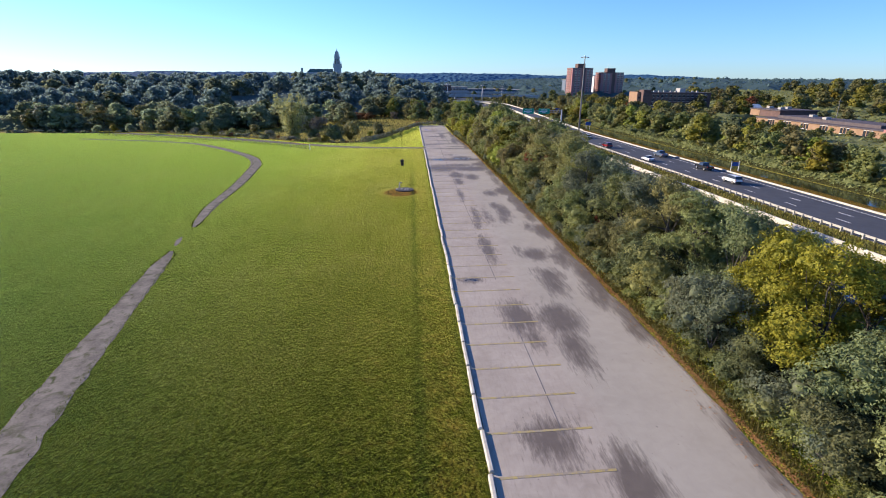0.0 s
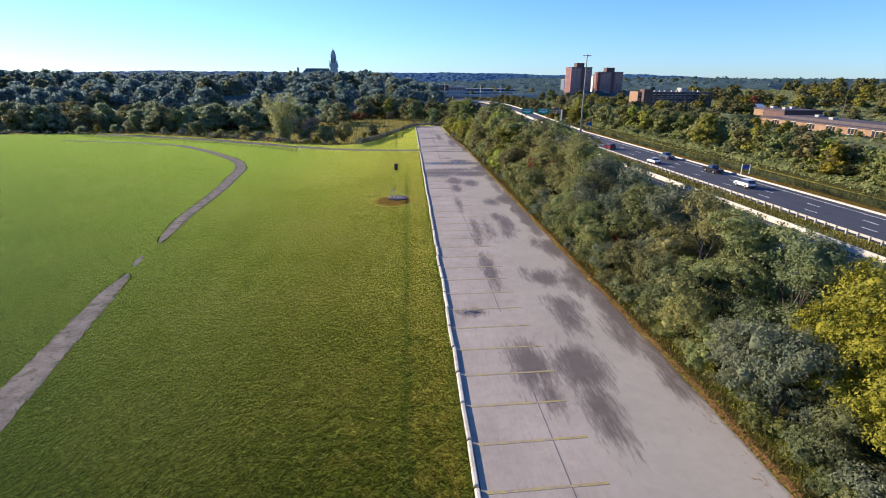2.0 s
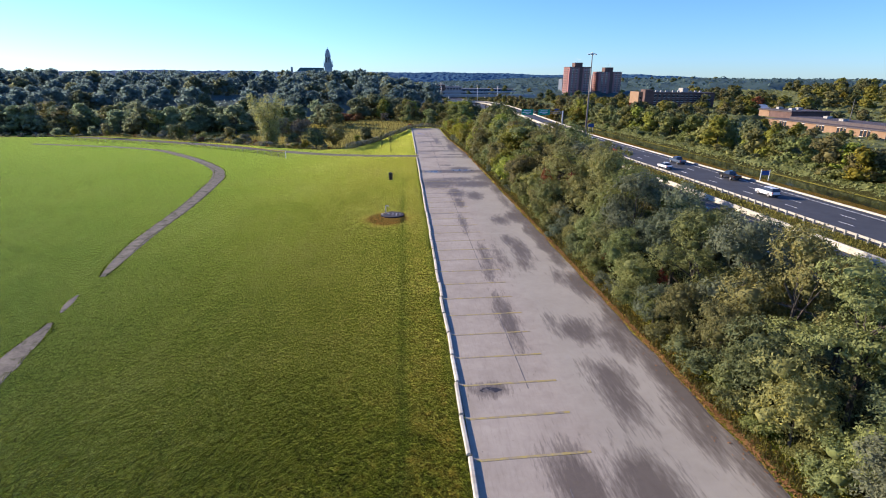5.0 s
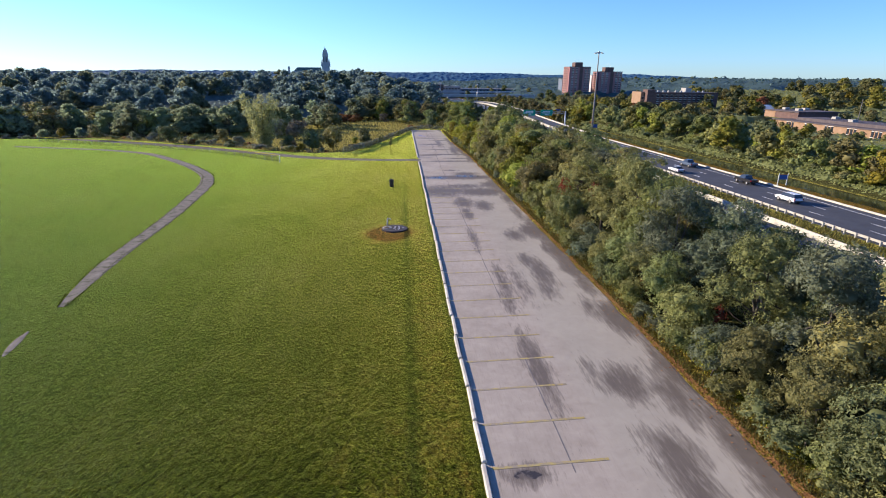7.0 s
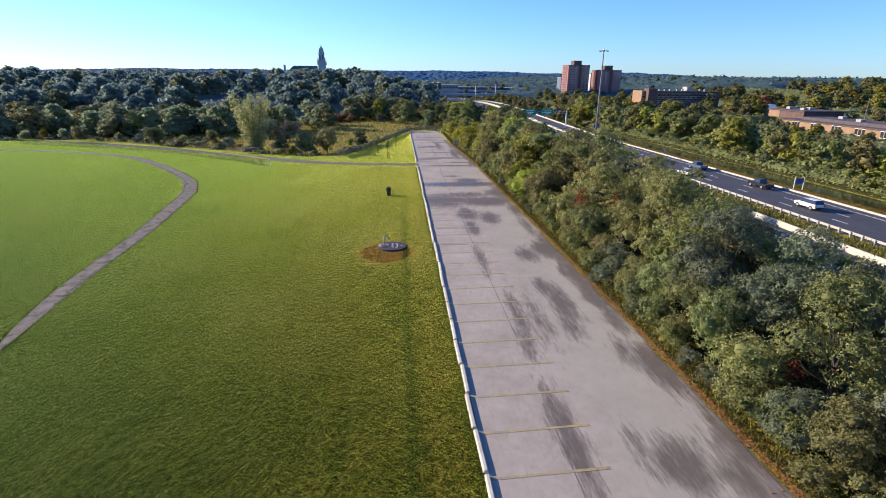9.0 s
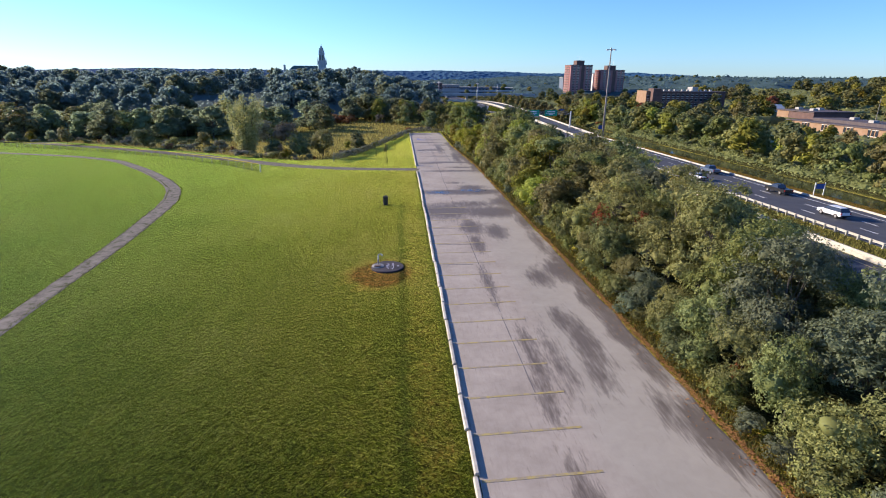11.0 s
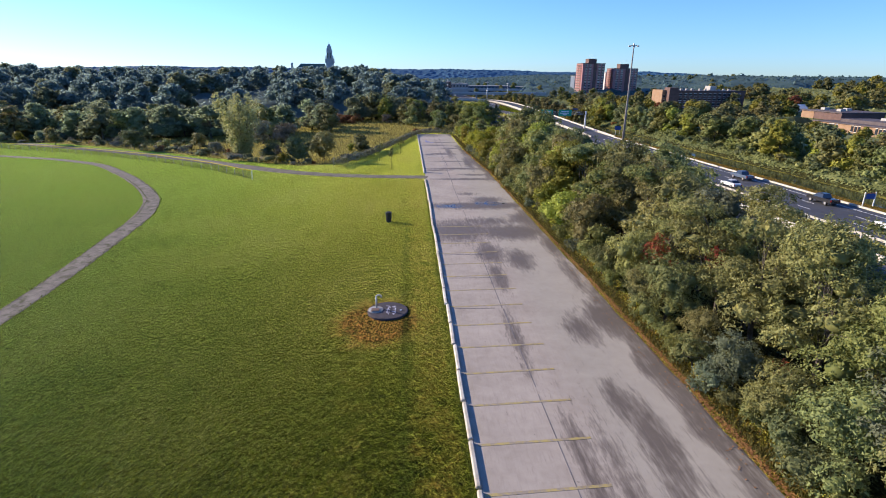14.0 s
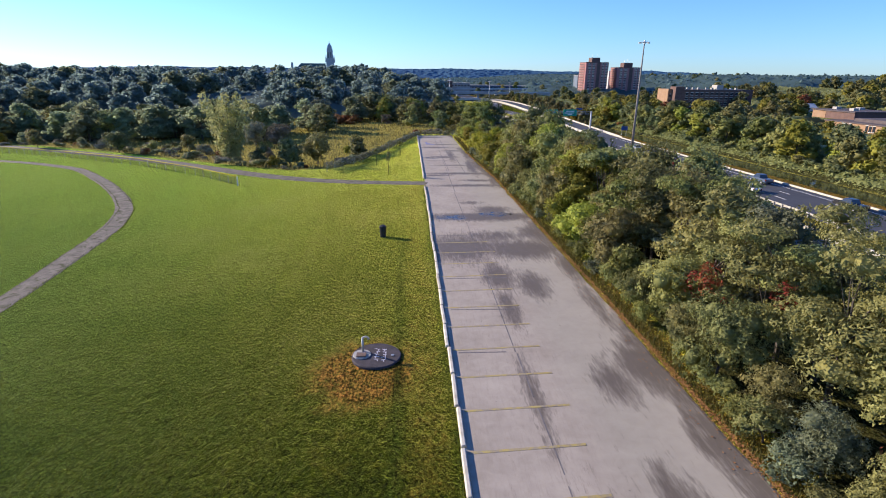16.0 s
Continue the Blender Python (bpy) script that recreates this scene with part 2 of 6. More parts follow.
def worn_paint(name, colour, under, keep=0.5, rough=0.7):
    m, nt, bs = nodes_of(name)
    p = world_pos(nt)
    a = tex_noise(nt, p, 2.2, 5, 0.65)
    f = tex_noise(nt, p, 22.0, 3)
    k = ramp(nt, math_node(nt, "ADD", math_node(nt, "MULTIPLY", a, 0.7), math_node(nt, "MULTIPLY", f, 0.3)), [(keep - 0.08, (0, 0, 0)), (keep + 0.06, (1, 1, 1))])
    nt.links.new(mix_col(nt, k, colour, under), bs.inputs["Base Color"])
    bs.inputs["Roughness"].default_value = rough
    return m


def plain(name, c, rough=0.5, metal=0.0, spec=0.5):
    m, nt, bs = nodes_of(name)
    bs.inputs["Base Color"].default_value = (*c, 1)
    bs.inputs["Roughness"].default_value = rough
    bs.inputs["Metallic"].default_value = metal
    bs.inputs["Specular IOR Level"].default_value = spec
    return m


M_GROUND = ground_material()
M_LOT = lot_material()
M_PATH = surface("path_asphalt", (0.105, 0.092, 0.080), (0.215, 0.190, 0.162), 1.2, 9, 0.95, 0.25, 0.01, stain=(0.05, 0.06, 0.022), stain_scale=1.3, spec=0.1)
M_ROAD = surface("road_asphalt", (0.050, 0.052, 0.060), (0.075, 0.077, 0.085), 0.5, 10, 0.75, 0.2, 0.01)
M_KERB = surface("kerb_concrete", (0.44, 0.40, 0.33), (0.62, 0.57, 0.48), 2.0, 20, 0.85, 0.4, 0.008, stain=(0.38, 0.34, 0.27), stain_scale=1.3, per_object=0.32)
M_BARRIER = surface("barrier_concrete", (0.44, 0.41, 0.34), (0.56, 0.53, 0.45), 0.6, 6, 0.85, 0.2, 0.01)
M_CONC = surface("aged_concrete", (0.30, 0.29, 0.27), (0.42, 0.40, 0.37), 0.8, 9, 0.9, 0.3, 0.01)
M_STEEL = surface("galvanised_steel", (0.36, 0.37, 0.38), (0.5, 0.5, 0.5), 1.5, 14, 0.5, 0.1, 0.004, metal=0.7)
M_WEATHERED = surface("weathered_rail", (0.36, 0.34, 0.30), (0.50, 0.48, 0.43), 1.5, 14, 0.7, 0.1, 0.004)
M_MAST = surface("weathered_mast_steel", (0.19, 0.16, 0.14), (0.29, 0.25, 0.22), 0.6, 14, 0.7, 0.2, 0.004)
M_RUST = surface("rusty_steel", (0.11, 0.07, 0.05), (0.2, 0.12, 0.08), 2, 14, 0.8, 0.2, 0.004)
M_YELLOW = worn_paint("stall_yellow", (0.42, 0.33, 0.11), (0.28, 0.235, 0.18), 0.51)
M_YELLOW_END = worn_paint("stall_yellow_thick", (0.40, 0.31, 0.10), (0.24, 0.20, 0.16), 0.53)
M_WHITE = worn_paint("lane_white", (0.72, 0.72, 0.70), (0.2, 0.2, 0.2), 0.62)
M_BARK = surface("bark", (0.05, 0.042, 0.035), (0.11, 0.095, 0.08), 3, 16, 0.95, 0.5, 0.03)
M_PALEBARK = surface("pale_bark", (0.16, 0.15, 0.13), (0.26, 0.25, 0.22), 3, 16, 0.95, 0.5, 0.03)
M_BRICK_RED = surface("red_brick", (0.29, 0.135, 0.125), (0.39, 0.195, 0.18), 0.4, 4, 0.9, 0.2, 0.02)
M_BRICK_DARK = surface("brown_brick", (0.10, 0.062, 0.055), (0.16, 0.10, 0.085), 0.4, 4, 0.9, 0.2, 0.02)
M_BRICK_TAN = surface("tan_brick", (0.25, 0.155, 0.092), (0.33, 0.215, 0.135), 0.4, 4, 0.9, 0.2, 0.02)
M_ROOF = surface("dark_roofing", (0.07, 0.055, 0.06), (0.12, 0.10, 0.10), 0.5, 5, 0.85, 0.2, 0.02)
M_COPPER = surface("green_roof", (0.05, 0.09, 0.08), (0.09, 0.14, 0.12), 0.3, 3, 0.7, 0.1, 0.02)
M_STONE = surface("church_stone", (0.33, 0.33, 0.32), (0.47, 0.46, 0.44), 0.3, 2, 0.9, 0.2, 0.05)
M_PALEWALL = surface("pale_wall", (0.55, 0.54, 0.52), (0.68, 0.67, 0.64), 0.3, 3, 0.85, 0.1, 0.01)
M_BLUEWALL = surface("blue_grey_wall", (0.085, 0.115, 0.155), (0.135, 0.165, 0.205), 0.2, 2, 0.7, 0.1, 0.01)
M_GLASS = plain("window_glass", (0.03, 0.035, 0.045), 0.08, 0, 0.6)
M_FRAME = plain("pale_frame", (0.7, 0.7, 0.66), 0.6)
M_TYRE = plain("tyre_rubber", (0.02, 0.02, 0.02), 0.85)
M_RIM = plain("alloy_rim", (0.5, 0.5, 0.52), 0.35, 0.9)
M_SIGN_G = plain("green_sign_sheeting", (0.0, 0.30, 0.17), 0.5)
M_SIGN_B = plain("blue_sign_sheeting", (0.03, 0.10, 0.32), 0.5)
M_SIGN_O = plain("orange_sign_sheeting", (0.6, 0.2, 0.03), 0.5)
M_SIGN_W = plain("white_sign_sheeting", (0.75, 0.75, 0.75), 0.5)
M_BLACK = plain("black_plastic", (0.018, 0.018, 0.02), 0.55)
M_HEADLIGHT = plain("lamp_glass", (0.75, 0.76, 0.78), 0.15)
M_TAIL = plain("tail_lamp_red", (0.35, 0.01, 0.01), 0.25)
M_YRAIL = plain("yellow_rail_cap", (0.62, 0.48, 0.0), 0.7, 0, 0.1)
M_TAR = surface("dark_cover", (0.035, 0.030, 0.035), (0.075, 0.062, 0.068), 2, 14, 0.8, 0.3, 0.01)
M_HATCH = surface("hatch_steel", (0.13, 0.085, 0.065), (0.21, 0.14, 0.11), 3, 20, 0.7, 0.2, 0.004)
M_WATER = surface("river_water", (0.020, 0.024, 0.014), (0.032, 0.036, 0.02), 0.2, 1.2, 0.12, 0.12, 0.03, spec=0.5)
M_LITTER = foliage("fallen_leaves", (0.20, 0.085, 0.03), (0.50, 0.27, 0.10), None, 0.8, 0.1)
M_WEED = foliage("verge_weeds", (0.08, 0.09, 0.02), (0.20, 0.19, 0.05), (0.34, 0.22, 0.08), 0.8, 0.3)
M_DRYSTALK = foliage("dry_stalks", (0.13, 0.13, 0.04), (0.31, 0.27, 0.10), None, 0.9, 0.4)
LEAF = {
    "dark": foliage("dark_green_leaves", (0.080, 0.102, 0.042), (0.215, 0.236, 0.102)),
    "green": foliage("green_leaves", (0.100, 0.120, 0.034), (0.275, 0.290, 0.090)),
    "olive": foliage("olive_leaves", (0.115, 0.118, 0.038), (0.32, 0.305, 0.112), (0.42, 0.33, 0.06)),
    "dusky": foliage("dull_olive_leaves", (0.092, 0.106, 0.036), (0.265, 0.270, 0.100), (0.33, 0.30, 0.08)),
    "grey": foliage("grey_green_leaves", (0.085, 0.102, 0.058), (0.225, 0.245, 0.145)),
    "yellow": foliage("yellowing_leaves", (0.115, 0.115, 0.014), (0.315, 0.275, 0.034), (0.40, 0.32, 0.04)),
    "lime": foliage("yellow_green_leaves", (0.140, 0.158, 0.020), (0.39, 0.385, 0.070)),
    "rust": foliage("rusty_leaves", (0.15, 0.070, 0.022), (0.36, 0.17, 0.06)),
    "red": foliage("red_creeper_leaves", (0.11, 0.020, 0.014), (0.27, 0.045, 0.030)),
    "silver": foliage("silvery_leaves", (0.22, 0.24, 0.095), (0.50, 0.50, 0.23), None, 0.5, 0.55),
    # hill leaves paled towards blue-grey to paint in the haze
    "wood": foliage("hazed_wood_leaves", (0.235, 0.325, 0.315), (0.305, 0.395, 0.365), None, 0.9, 0.7),
    # olive leaves lightened to paint in hazy glare at the wood's edge
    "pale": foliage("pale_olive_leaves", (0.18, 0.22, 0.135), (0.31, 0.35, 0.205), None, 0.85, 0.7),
    # haze painted in as a blue-green cast on the farthest trees
    "far": foliage("hazed_distant_leaves", (0.048, 0.088, 0.085), (0.11, 0.165, 0.145)),
    "bare": foliage("greyish_twigs", (0.15, 0.138, 0.088), (0.30, 0.272, 0.178), None, 0.9, 0.15),
}


# ---------- building helpers ----------
class Geo:
    """Collects boxes, tubes and panels into one mesh."""

    def __init__(self):
        self.v, self.f = [], []

    def add(self, vs, fs):
        n = len(self.v)
        self.v += [tuple(p) for p in vs]
        self.f += [tuple(i + n for i in f) for f in fs]
        return self

    def box(self, c, s, rz=0.0, taper=1.0, square=False):
        x, y, z = (a / 2 for a in s)
        co, si = math.cos(rz), math.sin(rz)
        vs = []
        for dz, k in ((-z, 1.0), (z, taper)):
            for dx, dy in ((-x, -y), (x, -y), (x, y), (-x, y)):
                dx, dy = dx * k, dy * (k if square else 1.0)
                vs.append((c[0] + dx * co - dy * si, c[1] + dx * si + dy * co, c[2] + dz))
        return self.add(vs, [(3, 2, 1, 0), (4, 5, 6, 7), (0, 1, 5, 4), (1, 2, 6, 5), (2, 3, 7, 6), (3, 0, 4, 7)])

    def tube(self, a, b, r0, r1, n=8):
        a, b = Vector(a), Vector(b)
        d = (b - a).normalized()
        u = d.cross(Vector((0, 0, 1)) if abs(d.z) < 0.95 else Vector((1, 0, 0))).normalized()
        w = d.cross(u)
        vs = []
        for p, r in ((a, r0), (b, r1)):
            for i in range(n):
                t = 2 * math.pi * i / n
                vs.append(p + (u * math.cos(t) + w * math.sin(t)) * r)
        fs = [(i, i + n, (i + 1) % n + n, (i + 1) % n) for i in range(n)]
        return self.add(vs, fs + [tuple(range(n)), tuple(range(2 * n - 1, n - 1, -1))])

    def mesh(self, name, material, smooth=False):
        me = bpy.data.meshes.new(name)
        me.from_pydata(self.v, [], self.f)
        me.materials.append(material)
        if smooth:
            me.polygons.foreach_set("use_smooth", [True] * len(me.polygons))
        me.update()
        return me


def put(name, geo, material, parent=None, label="", smooth=False):
    ob = new(name, geo.mesh(name, material, smooth))
    if parent is not None:
        ob.parent = parent
    if label:
        tagged(ob, label)
    return ob


def empty(name, x=0, y=0, z=0, rz=0.0):
    ob = new(name)
    ob.matrix_basis = pose(x, y, z, 0, 0, rz)
    return ob


def smooth(t):
    t = min(1.0, max(0.0, t))
    return t * t * (3 - 2 * t)


def lerp_table(x, table):
    if x <= table[0][0]:
        return table[0][1]
    for (x0, y0), (x1, y1) in zip(table, table[1:]):
        if x <= x1:
            return y0 + (y1 - y0) * (x - x0) / (x1 - x0)
    return table[-1][1]


# ---------- the lie of the land ----------
LAWN_END = [(-91, 178), (-69, 165), (-49, 151), (-31, 138), (-21, 132), (-14, 133.5), (-9.6, 145), (-5, 164), (0, 180), (13, 183)]
LOT_EDGE = [(-40, 11.7), (30, 11.8), (45, 11.4), (60, 11.2), (80, 10.9), (105, 10.5), (124, 10.2), (136, 9.5), (150, 8.7), (179, 8.3)]
ROAD_Z = -7.0


def road_x(y):
    return 61.5 - 0.03 * (y - 150)


def ground_z(x, y):
    z = 0.027 * max(min(x, 0.0), -100.0)
    if x < 14:
        z -= 1.5 * smooth((y - lerp_table(x, LAWN_END)) / 16)
    z += 8.0 * smooth((y - 255) / 120) * smooth((20 - x) / 60)
    dx = x - (road_x(y) - 61.5) * smooth((x - 25) / 20)
    z += (ROAD_Z - 0.0) * smooth((dx - 17.5) / 21) * 1.0
    z -= 1.7 * smooth((dx - 80) / 5) * (1 - smooth((dx - 90) / 5))
    z += 11.5 * smooth((x - 185) / 190) * smooth((y - 140) / 160)
    z += 4.0 * smooth((y - 480) / 200) * smooth((x - 60) / 80)
    return z


def strip(points, width, lift=0.02, seg=1.0, wobble=0.0, level=None):
    """A ribbon laid over the ground along a line of (x, y) or (x, y, width)."""
    pts = []
    for a, b in zip(points, points[1:]):
        d = math.hypot(b[0] - a[0], b[1] - a[1])
        n = max(1, int(d / seg))
        for i in range(n):
            t = i / n
            wa = a[2] if len(a) > 2 else width
            wb = b[2] if len(b) > 2 else width
            pts.append((a[0] + (b[0] - a[0]) * t, a[1] + (b[1] - a[1]) * t, wa + (wb - wa) * t))
    last = points[-1]
    pts.append((last[0], last[1], last[2] if len(last) > 2 else width))
    for _ in range(36 if len(pts) > 40 else 4):
        pts = [pts[0]] + [tuple((p[k] + 2 * q[k] + r[k]) / 4 for k in range(3)) for p, q, r in zip(pts, pts[1:], pts[2:])] + [pts[-1]]
    g = Geo()
    vs, m = [], 5
    for i, p in enumerate(pts):
        q, o = pts[min(i + 1, len(pts) - 1)], pts[max(i - 1, 0)]
        d = Vector((q[0] - o[0], q[1] - o[1], 0)).normalized()
        nrm = Vector((-d.y, d.x, 0))
        for j in range(m):
            s = (j / (m - 1) - 0.5) * p[2]
            if wobble and j in (0, m - 1):
                s *= 1 + wobble * (noise.noise(Vector((p[0] * 0.9, p[1] * 0.9, j))) )
            x, y = p[0] + nrm.x * s, p[1] + nrm.y * s
            vs.append((x, y, (level if level is not None else ground_z(x, y)) + lift * (1 if 0 < j < m - 1 else 0.4)))
    fs = [(i * m + j, i * m + j + 1, (i + 1) * m + j + 1, (i + 1) * m + j) for i in range(len(pts) - 1) for j in range(m - 1)]
    g.add(vs, fs)
    me = g.mesh("strip", M_PATH, True)
    bm = bmesh.new()
    bm.from_mesh(me)
    bmesh.ops.recalc_face_normals(bm, faces=bm.faces)
    if bm.faces and sum(f.normal.z for f in bm.faces) < 0:
        bmesh.ops.reverse_faces(bm, faces=bm.faces)
    bm.to_mesh(me)
    bm.free()
    return me


def axis(*spans):
    out = []
    for a, b, s in spans:
        out += list(np.arange(a, b, s))
    return out


GX = [-4600, -2500, -1400, -900, -650, -500, -400, -330] + axis((-280, -130, 12), (-130, -44, 3), (-44, 18, 1.2), (18, 112, 2.0), (112, 260, 7), (260, 480, 22)) + [500, 600, 800, 1200, 2000, 3200, 4600]
GY = [-400, -200, -100, -50] + axis((-30, 184, 1.3), (184, 300, 4), (300, 520, 11), (520, 1000, 48)) + [1000, 1400, 2000, 3000, 4700]
PATH_LINE = [(-11.5, -30, 2.4), (-15.0, -11, 2.4), (-18.5, 8, 2.4), (-20.7, 20, 2.3), (-22.5, 29.5, 2.0), (-24.0, 38.5, 1.6), (-25.2, 45, 1.5), (-25.4, 47.6, 1.1), (-25.8, 49, 0.4)]
PATH_FAR = [(-27.0, 57.5, 0.5), (-27.5, 60, 1.3), (-28.8, 67.4, 1.5), (-29.2, 75.5, 1.6), (-29.9, 84, 1.8), (-31.1, 93, 2.0), (-32.3, 102.5, 2.0), (-35.0, 110.6, 1.9),
            (-39.4, 117.8, 1.8), (-45.8, 126.8, 1.8), (-58, 141.5, 1.7), (-72, 150.5, 1.6), (-100, 163, 1.6)]


def zone_of(x, y):
    """Meadow, wood floor, dry patch."""
    end = lerp_table(x, LAWN_END)
    meadow = smooth((y - end - 1) / 3) if x < 14 else 0.0
    if x < -100:
        meadow = smooth((y - 180) / 6)
    forest = 0.0
    if x < 22:
        forest = max(smooth((y - 262) / 20), smooth((-x - 40) / 30) * smooth((y - 192) / 14)) if x < 14 else 0
    edge = lerp_table(y, LOT_EDGE)
    forest = max(forest, smooth((x - edge - 1.4) / 1.2) * (1 - smooth((x - 34) / 6)))
    verge = 0.0
    if x > 38:
        r = road_x(y)
        meadow = max(meadow, 0.62 * smooth((x - 38) / 3))
        forest = max(forest, smooth((x - r - 29) / 3))
        verge = 0.95 * smooth((x - r - 14.2) / 1) * (1 - smooth((x - r - 21) / 3))
    if y > 500:
        forest = 1.0
    dry = 0.95 * math.exp(-(((x + 4.5) / 3.1) ** 2 + ((y - 72.6) / 3.6) ** 2) ** 2)
    if -3.5 < x < 0 and y < 120:
        dry = max(dry, 0.42 * smooth((x + 3.0) / 0.9))
    if -18 < x <= 0 and y < 118:
        dry = max(dry, 0.34 * smooth((x + 17) / 12))
    if edge - 0.5 < x < edge + 1.6 and y < 180:
        dry = max(dry, 0.62)
    dry = max(dry, verge)
    return meadow, forest, dry


def build_ground():
    vs, cols = [], []
    for y in GY:
        for x in GX:
            vs.append((x, y, ground_z(x, y)))
            cols.append((*zone_of(x, y), 1.0))
    nx = len(GX)
    fs = [(j * nx + i, j * nx + i + 1, (j + 1) * nx + i + 1, (j + 1) * nx + i) for j in range(len(GY) - 1) for i in range(nx - 1)]
    g = Geo()
    g.v, g.f = vs, fs
    me = g.mesh("ground", M_GROUND, True)
    att = me.color_attributes.new("zone", "FLOAT_COLOR", "POINT")
    att.data.foreach_set("color", np.array(cols, dtype=np.float32).ravel())
    ob = new("ground", me)
    return tagged(ob, "mown green lawn running into dry meadow and wooded banks", "ground", kind="structure")


ground = build_ground()

# ---------- parking lot ----------
STALL_Y0, STALL = 22.92, 2.717
# damp patches: centre x, y, half width, half length, strength
DAMP_NEAR = [(2.9, 19.5, 1.0, 1.3, 0.85), (5.6, 16.6, 0.8, 1.7, 0.95), (3.9, 31.8, 0.9, 2.0, 0.9), (6.6, 31.5, 1.1, 1.8, 0.95), (6.4, 27.5, 0.7, 2.4, 0.8), (4.2, 28.8, 0.5, 1.4, 0.7),
             (1.5, 38.6, 0.9, 0.5, 0.85), (7.9, 39.5, 1.0, 1.3, 0.75), (8.0, 44.6, 1.0, 1.4, 0.85), (10.0, 43.4, 0.7, 2.2, 0.75), (7.8, 37.6, 0.8, 2.2, 0.75), (11.0, 38.5, 0.7, 4.2, 0.9),
             (11.0, 45.5, 0.6, 3.5, 0.8), (6.7, 45.5, 0.5, 1.8, 0.5), (10.4, 35.0, 0.8, 2.2, 0.7), (3.9, 46.6, 0.5, 3.4, 0.8)]
DAMP_MID = [(10.5, 52.0, 0.8, 2.2, 0.95), (9.4, 53.6, 0.6, 1.6, 0.6), (5.6, 58.5, 0.6, 3.5, 0.5), (7.8, 60.6, 0.7, 3.0, 0.8), (7.3, 57.0, 0.5, 1.6, 0.75), (4.4, 59.0, 0.4, 3.5, 0.7),
            (4.0, 54.8, 0.4, 2.0, 0.65), (10.4, 57.5, 0.5, 2.2, 0.7), (10.7, 65.3, 0.6, 3.0, 0.9), (7.2, 63.6, 0.5, 1.4, 0.8), (7.8, 70.8, 0.8, 1.5, 0.8), (10.0, 72.3, 1.2, 1.9, 1.0),
            (3.6, 70.0, 0.35, 3.5, 0.7), (10.0, 80.0, 0.5, 4.0, 0.65), (4.2, 79.6, 0.5, 2.5, 0.8), (6.6, 83.4, 0.9, 2.0, 0.9), (4.4, 85.2, 0.9, 2.2, 0.95), (10.2, 87.0, 0.6, 2.5, 0.85)]
DAMP_FAR = [(2.4, 92.0, 2.8, 2.8, 0.95), (7.6, 91.4, 3.0, 2.0, 1.0), (5.6, 95.2, 3.0, 1.4, 0.7), (9.6, 96.0, 1.2, 2.2, 0.8), (6.0, 102.2, 5.5, 1.3, 1.0), (7.0, 105.0, 1.6, 1.4, 0.9),
            (5.0, 108.5, 1.2, 0.7, 0.7), (6.4, 118.5, 4.5, 0.6, 0.85), (5.8, 127.5, 5.0, 0.7, 0.85), (4.0, 144.0, 2.5, 1.2, 0.7), (3.0, 157.0, 3.0, 0.9, 0.8), (2.0, 126.0, 1.8, 0.5, 0.8),
            (7.5, 122.0, 2.0, 0.6, 0.85), (5.0, 135.0, 3.0, 0.45, 0.8), (7.8, 133.0, 0.6, 5.5, 0.85), (5.5, 146.0, 0.5, 6.0, 0.75), (6.4, 152.0, 2.0, 0.7, 0.85), (5.0, 162.0, 3.0, 0.6, 0.85), (3.0, 175.0, 2.5, 1.2, 0.9)]
DAMP = DAMP_NEAR + DAMP_MID + DAMP_FAR
PUDDLE = [(7.0, 103.2, 1.9, 1.0), (2.2, 102.0, 1.7, 0.9), (1.5, 38.6, 0.6, 0.3)]


def build_lot():
    ys = np.arange(-35, 179.01, 0.5)
    m = 40
    vs, cols = [], []
    for y in ys:
        e = lerp_table(y, LOT_EDGE) + 0.18 * noise.noise(Vector((3.1, y * 0.35, 0)))
        for j in range(m + 1):
            x = e * j / m
            d = 0.0
            for cx, cy, a, b, s in DAMP:
                q = ((x - cx) / a) ** 2 + ((y - cy) / b) ** 2
                if q < 4:
                    d = max(d, s * math.exp(-0.55 * q))
            d = max(d, 0.68 * smooth((x - e + 1.7 + 0.8 * noise.noise(Vector((2.5, y * 0.31, 3)))) / 0.9) * smooth(0.6 + 1.5 * noise.noise(Vector((0.5, y * 0.13, 7)))))
            p = 0.0
            for cx, cy, a, b in PUDDLE:
                q = ((x - cx) / a) ** 2 + ((y - cy) / b) ** 2
                if q < 4:
                    p = max(p, 1.1 * math.exp(-0.7 * q))
            vs.append((x, y, 0.02 if j < m else -0.02))
            cols.append((d * 0.95, p, 0, 1))
    fs = [(i * (m + 1) + j, i * (m + 1) + j + 1, (i + 1) * (m + 1) + j + 1, (i + 1) * (m + 1) + j) for i in range(len(ys) - 1) for j in range(m)]
    g = Geo()
    g.v, g.f = vs, fs
    me = g.mesh("pavement", M_LOT)
    att = me.color_attributes.new("damp", "FLOAT_COLOR", "POINT")
    att.data.foreach_set("color", np.array(cols, dtype=np.float32).ravel())
    return tagged(new("pavement", me), "cracked pale asphalt parking lot with damp stains", "parking lot", kind="structure")


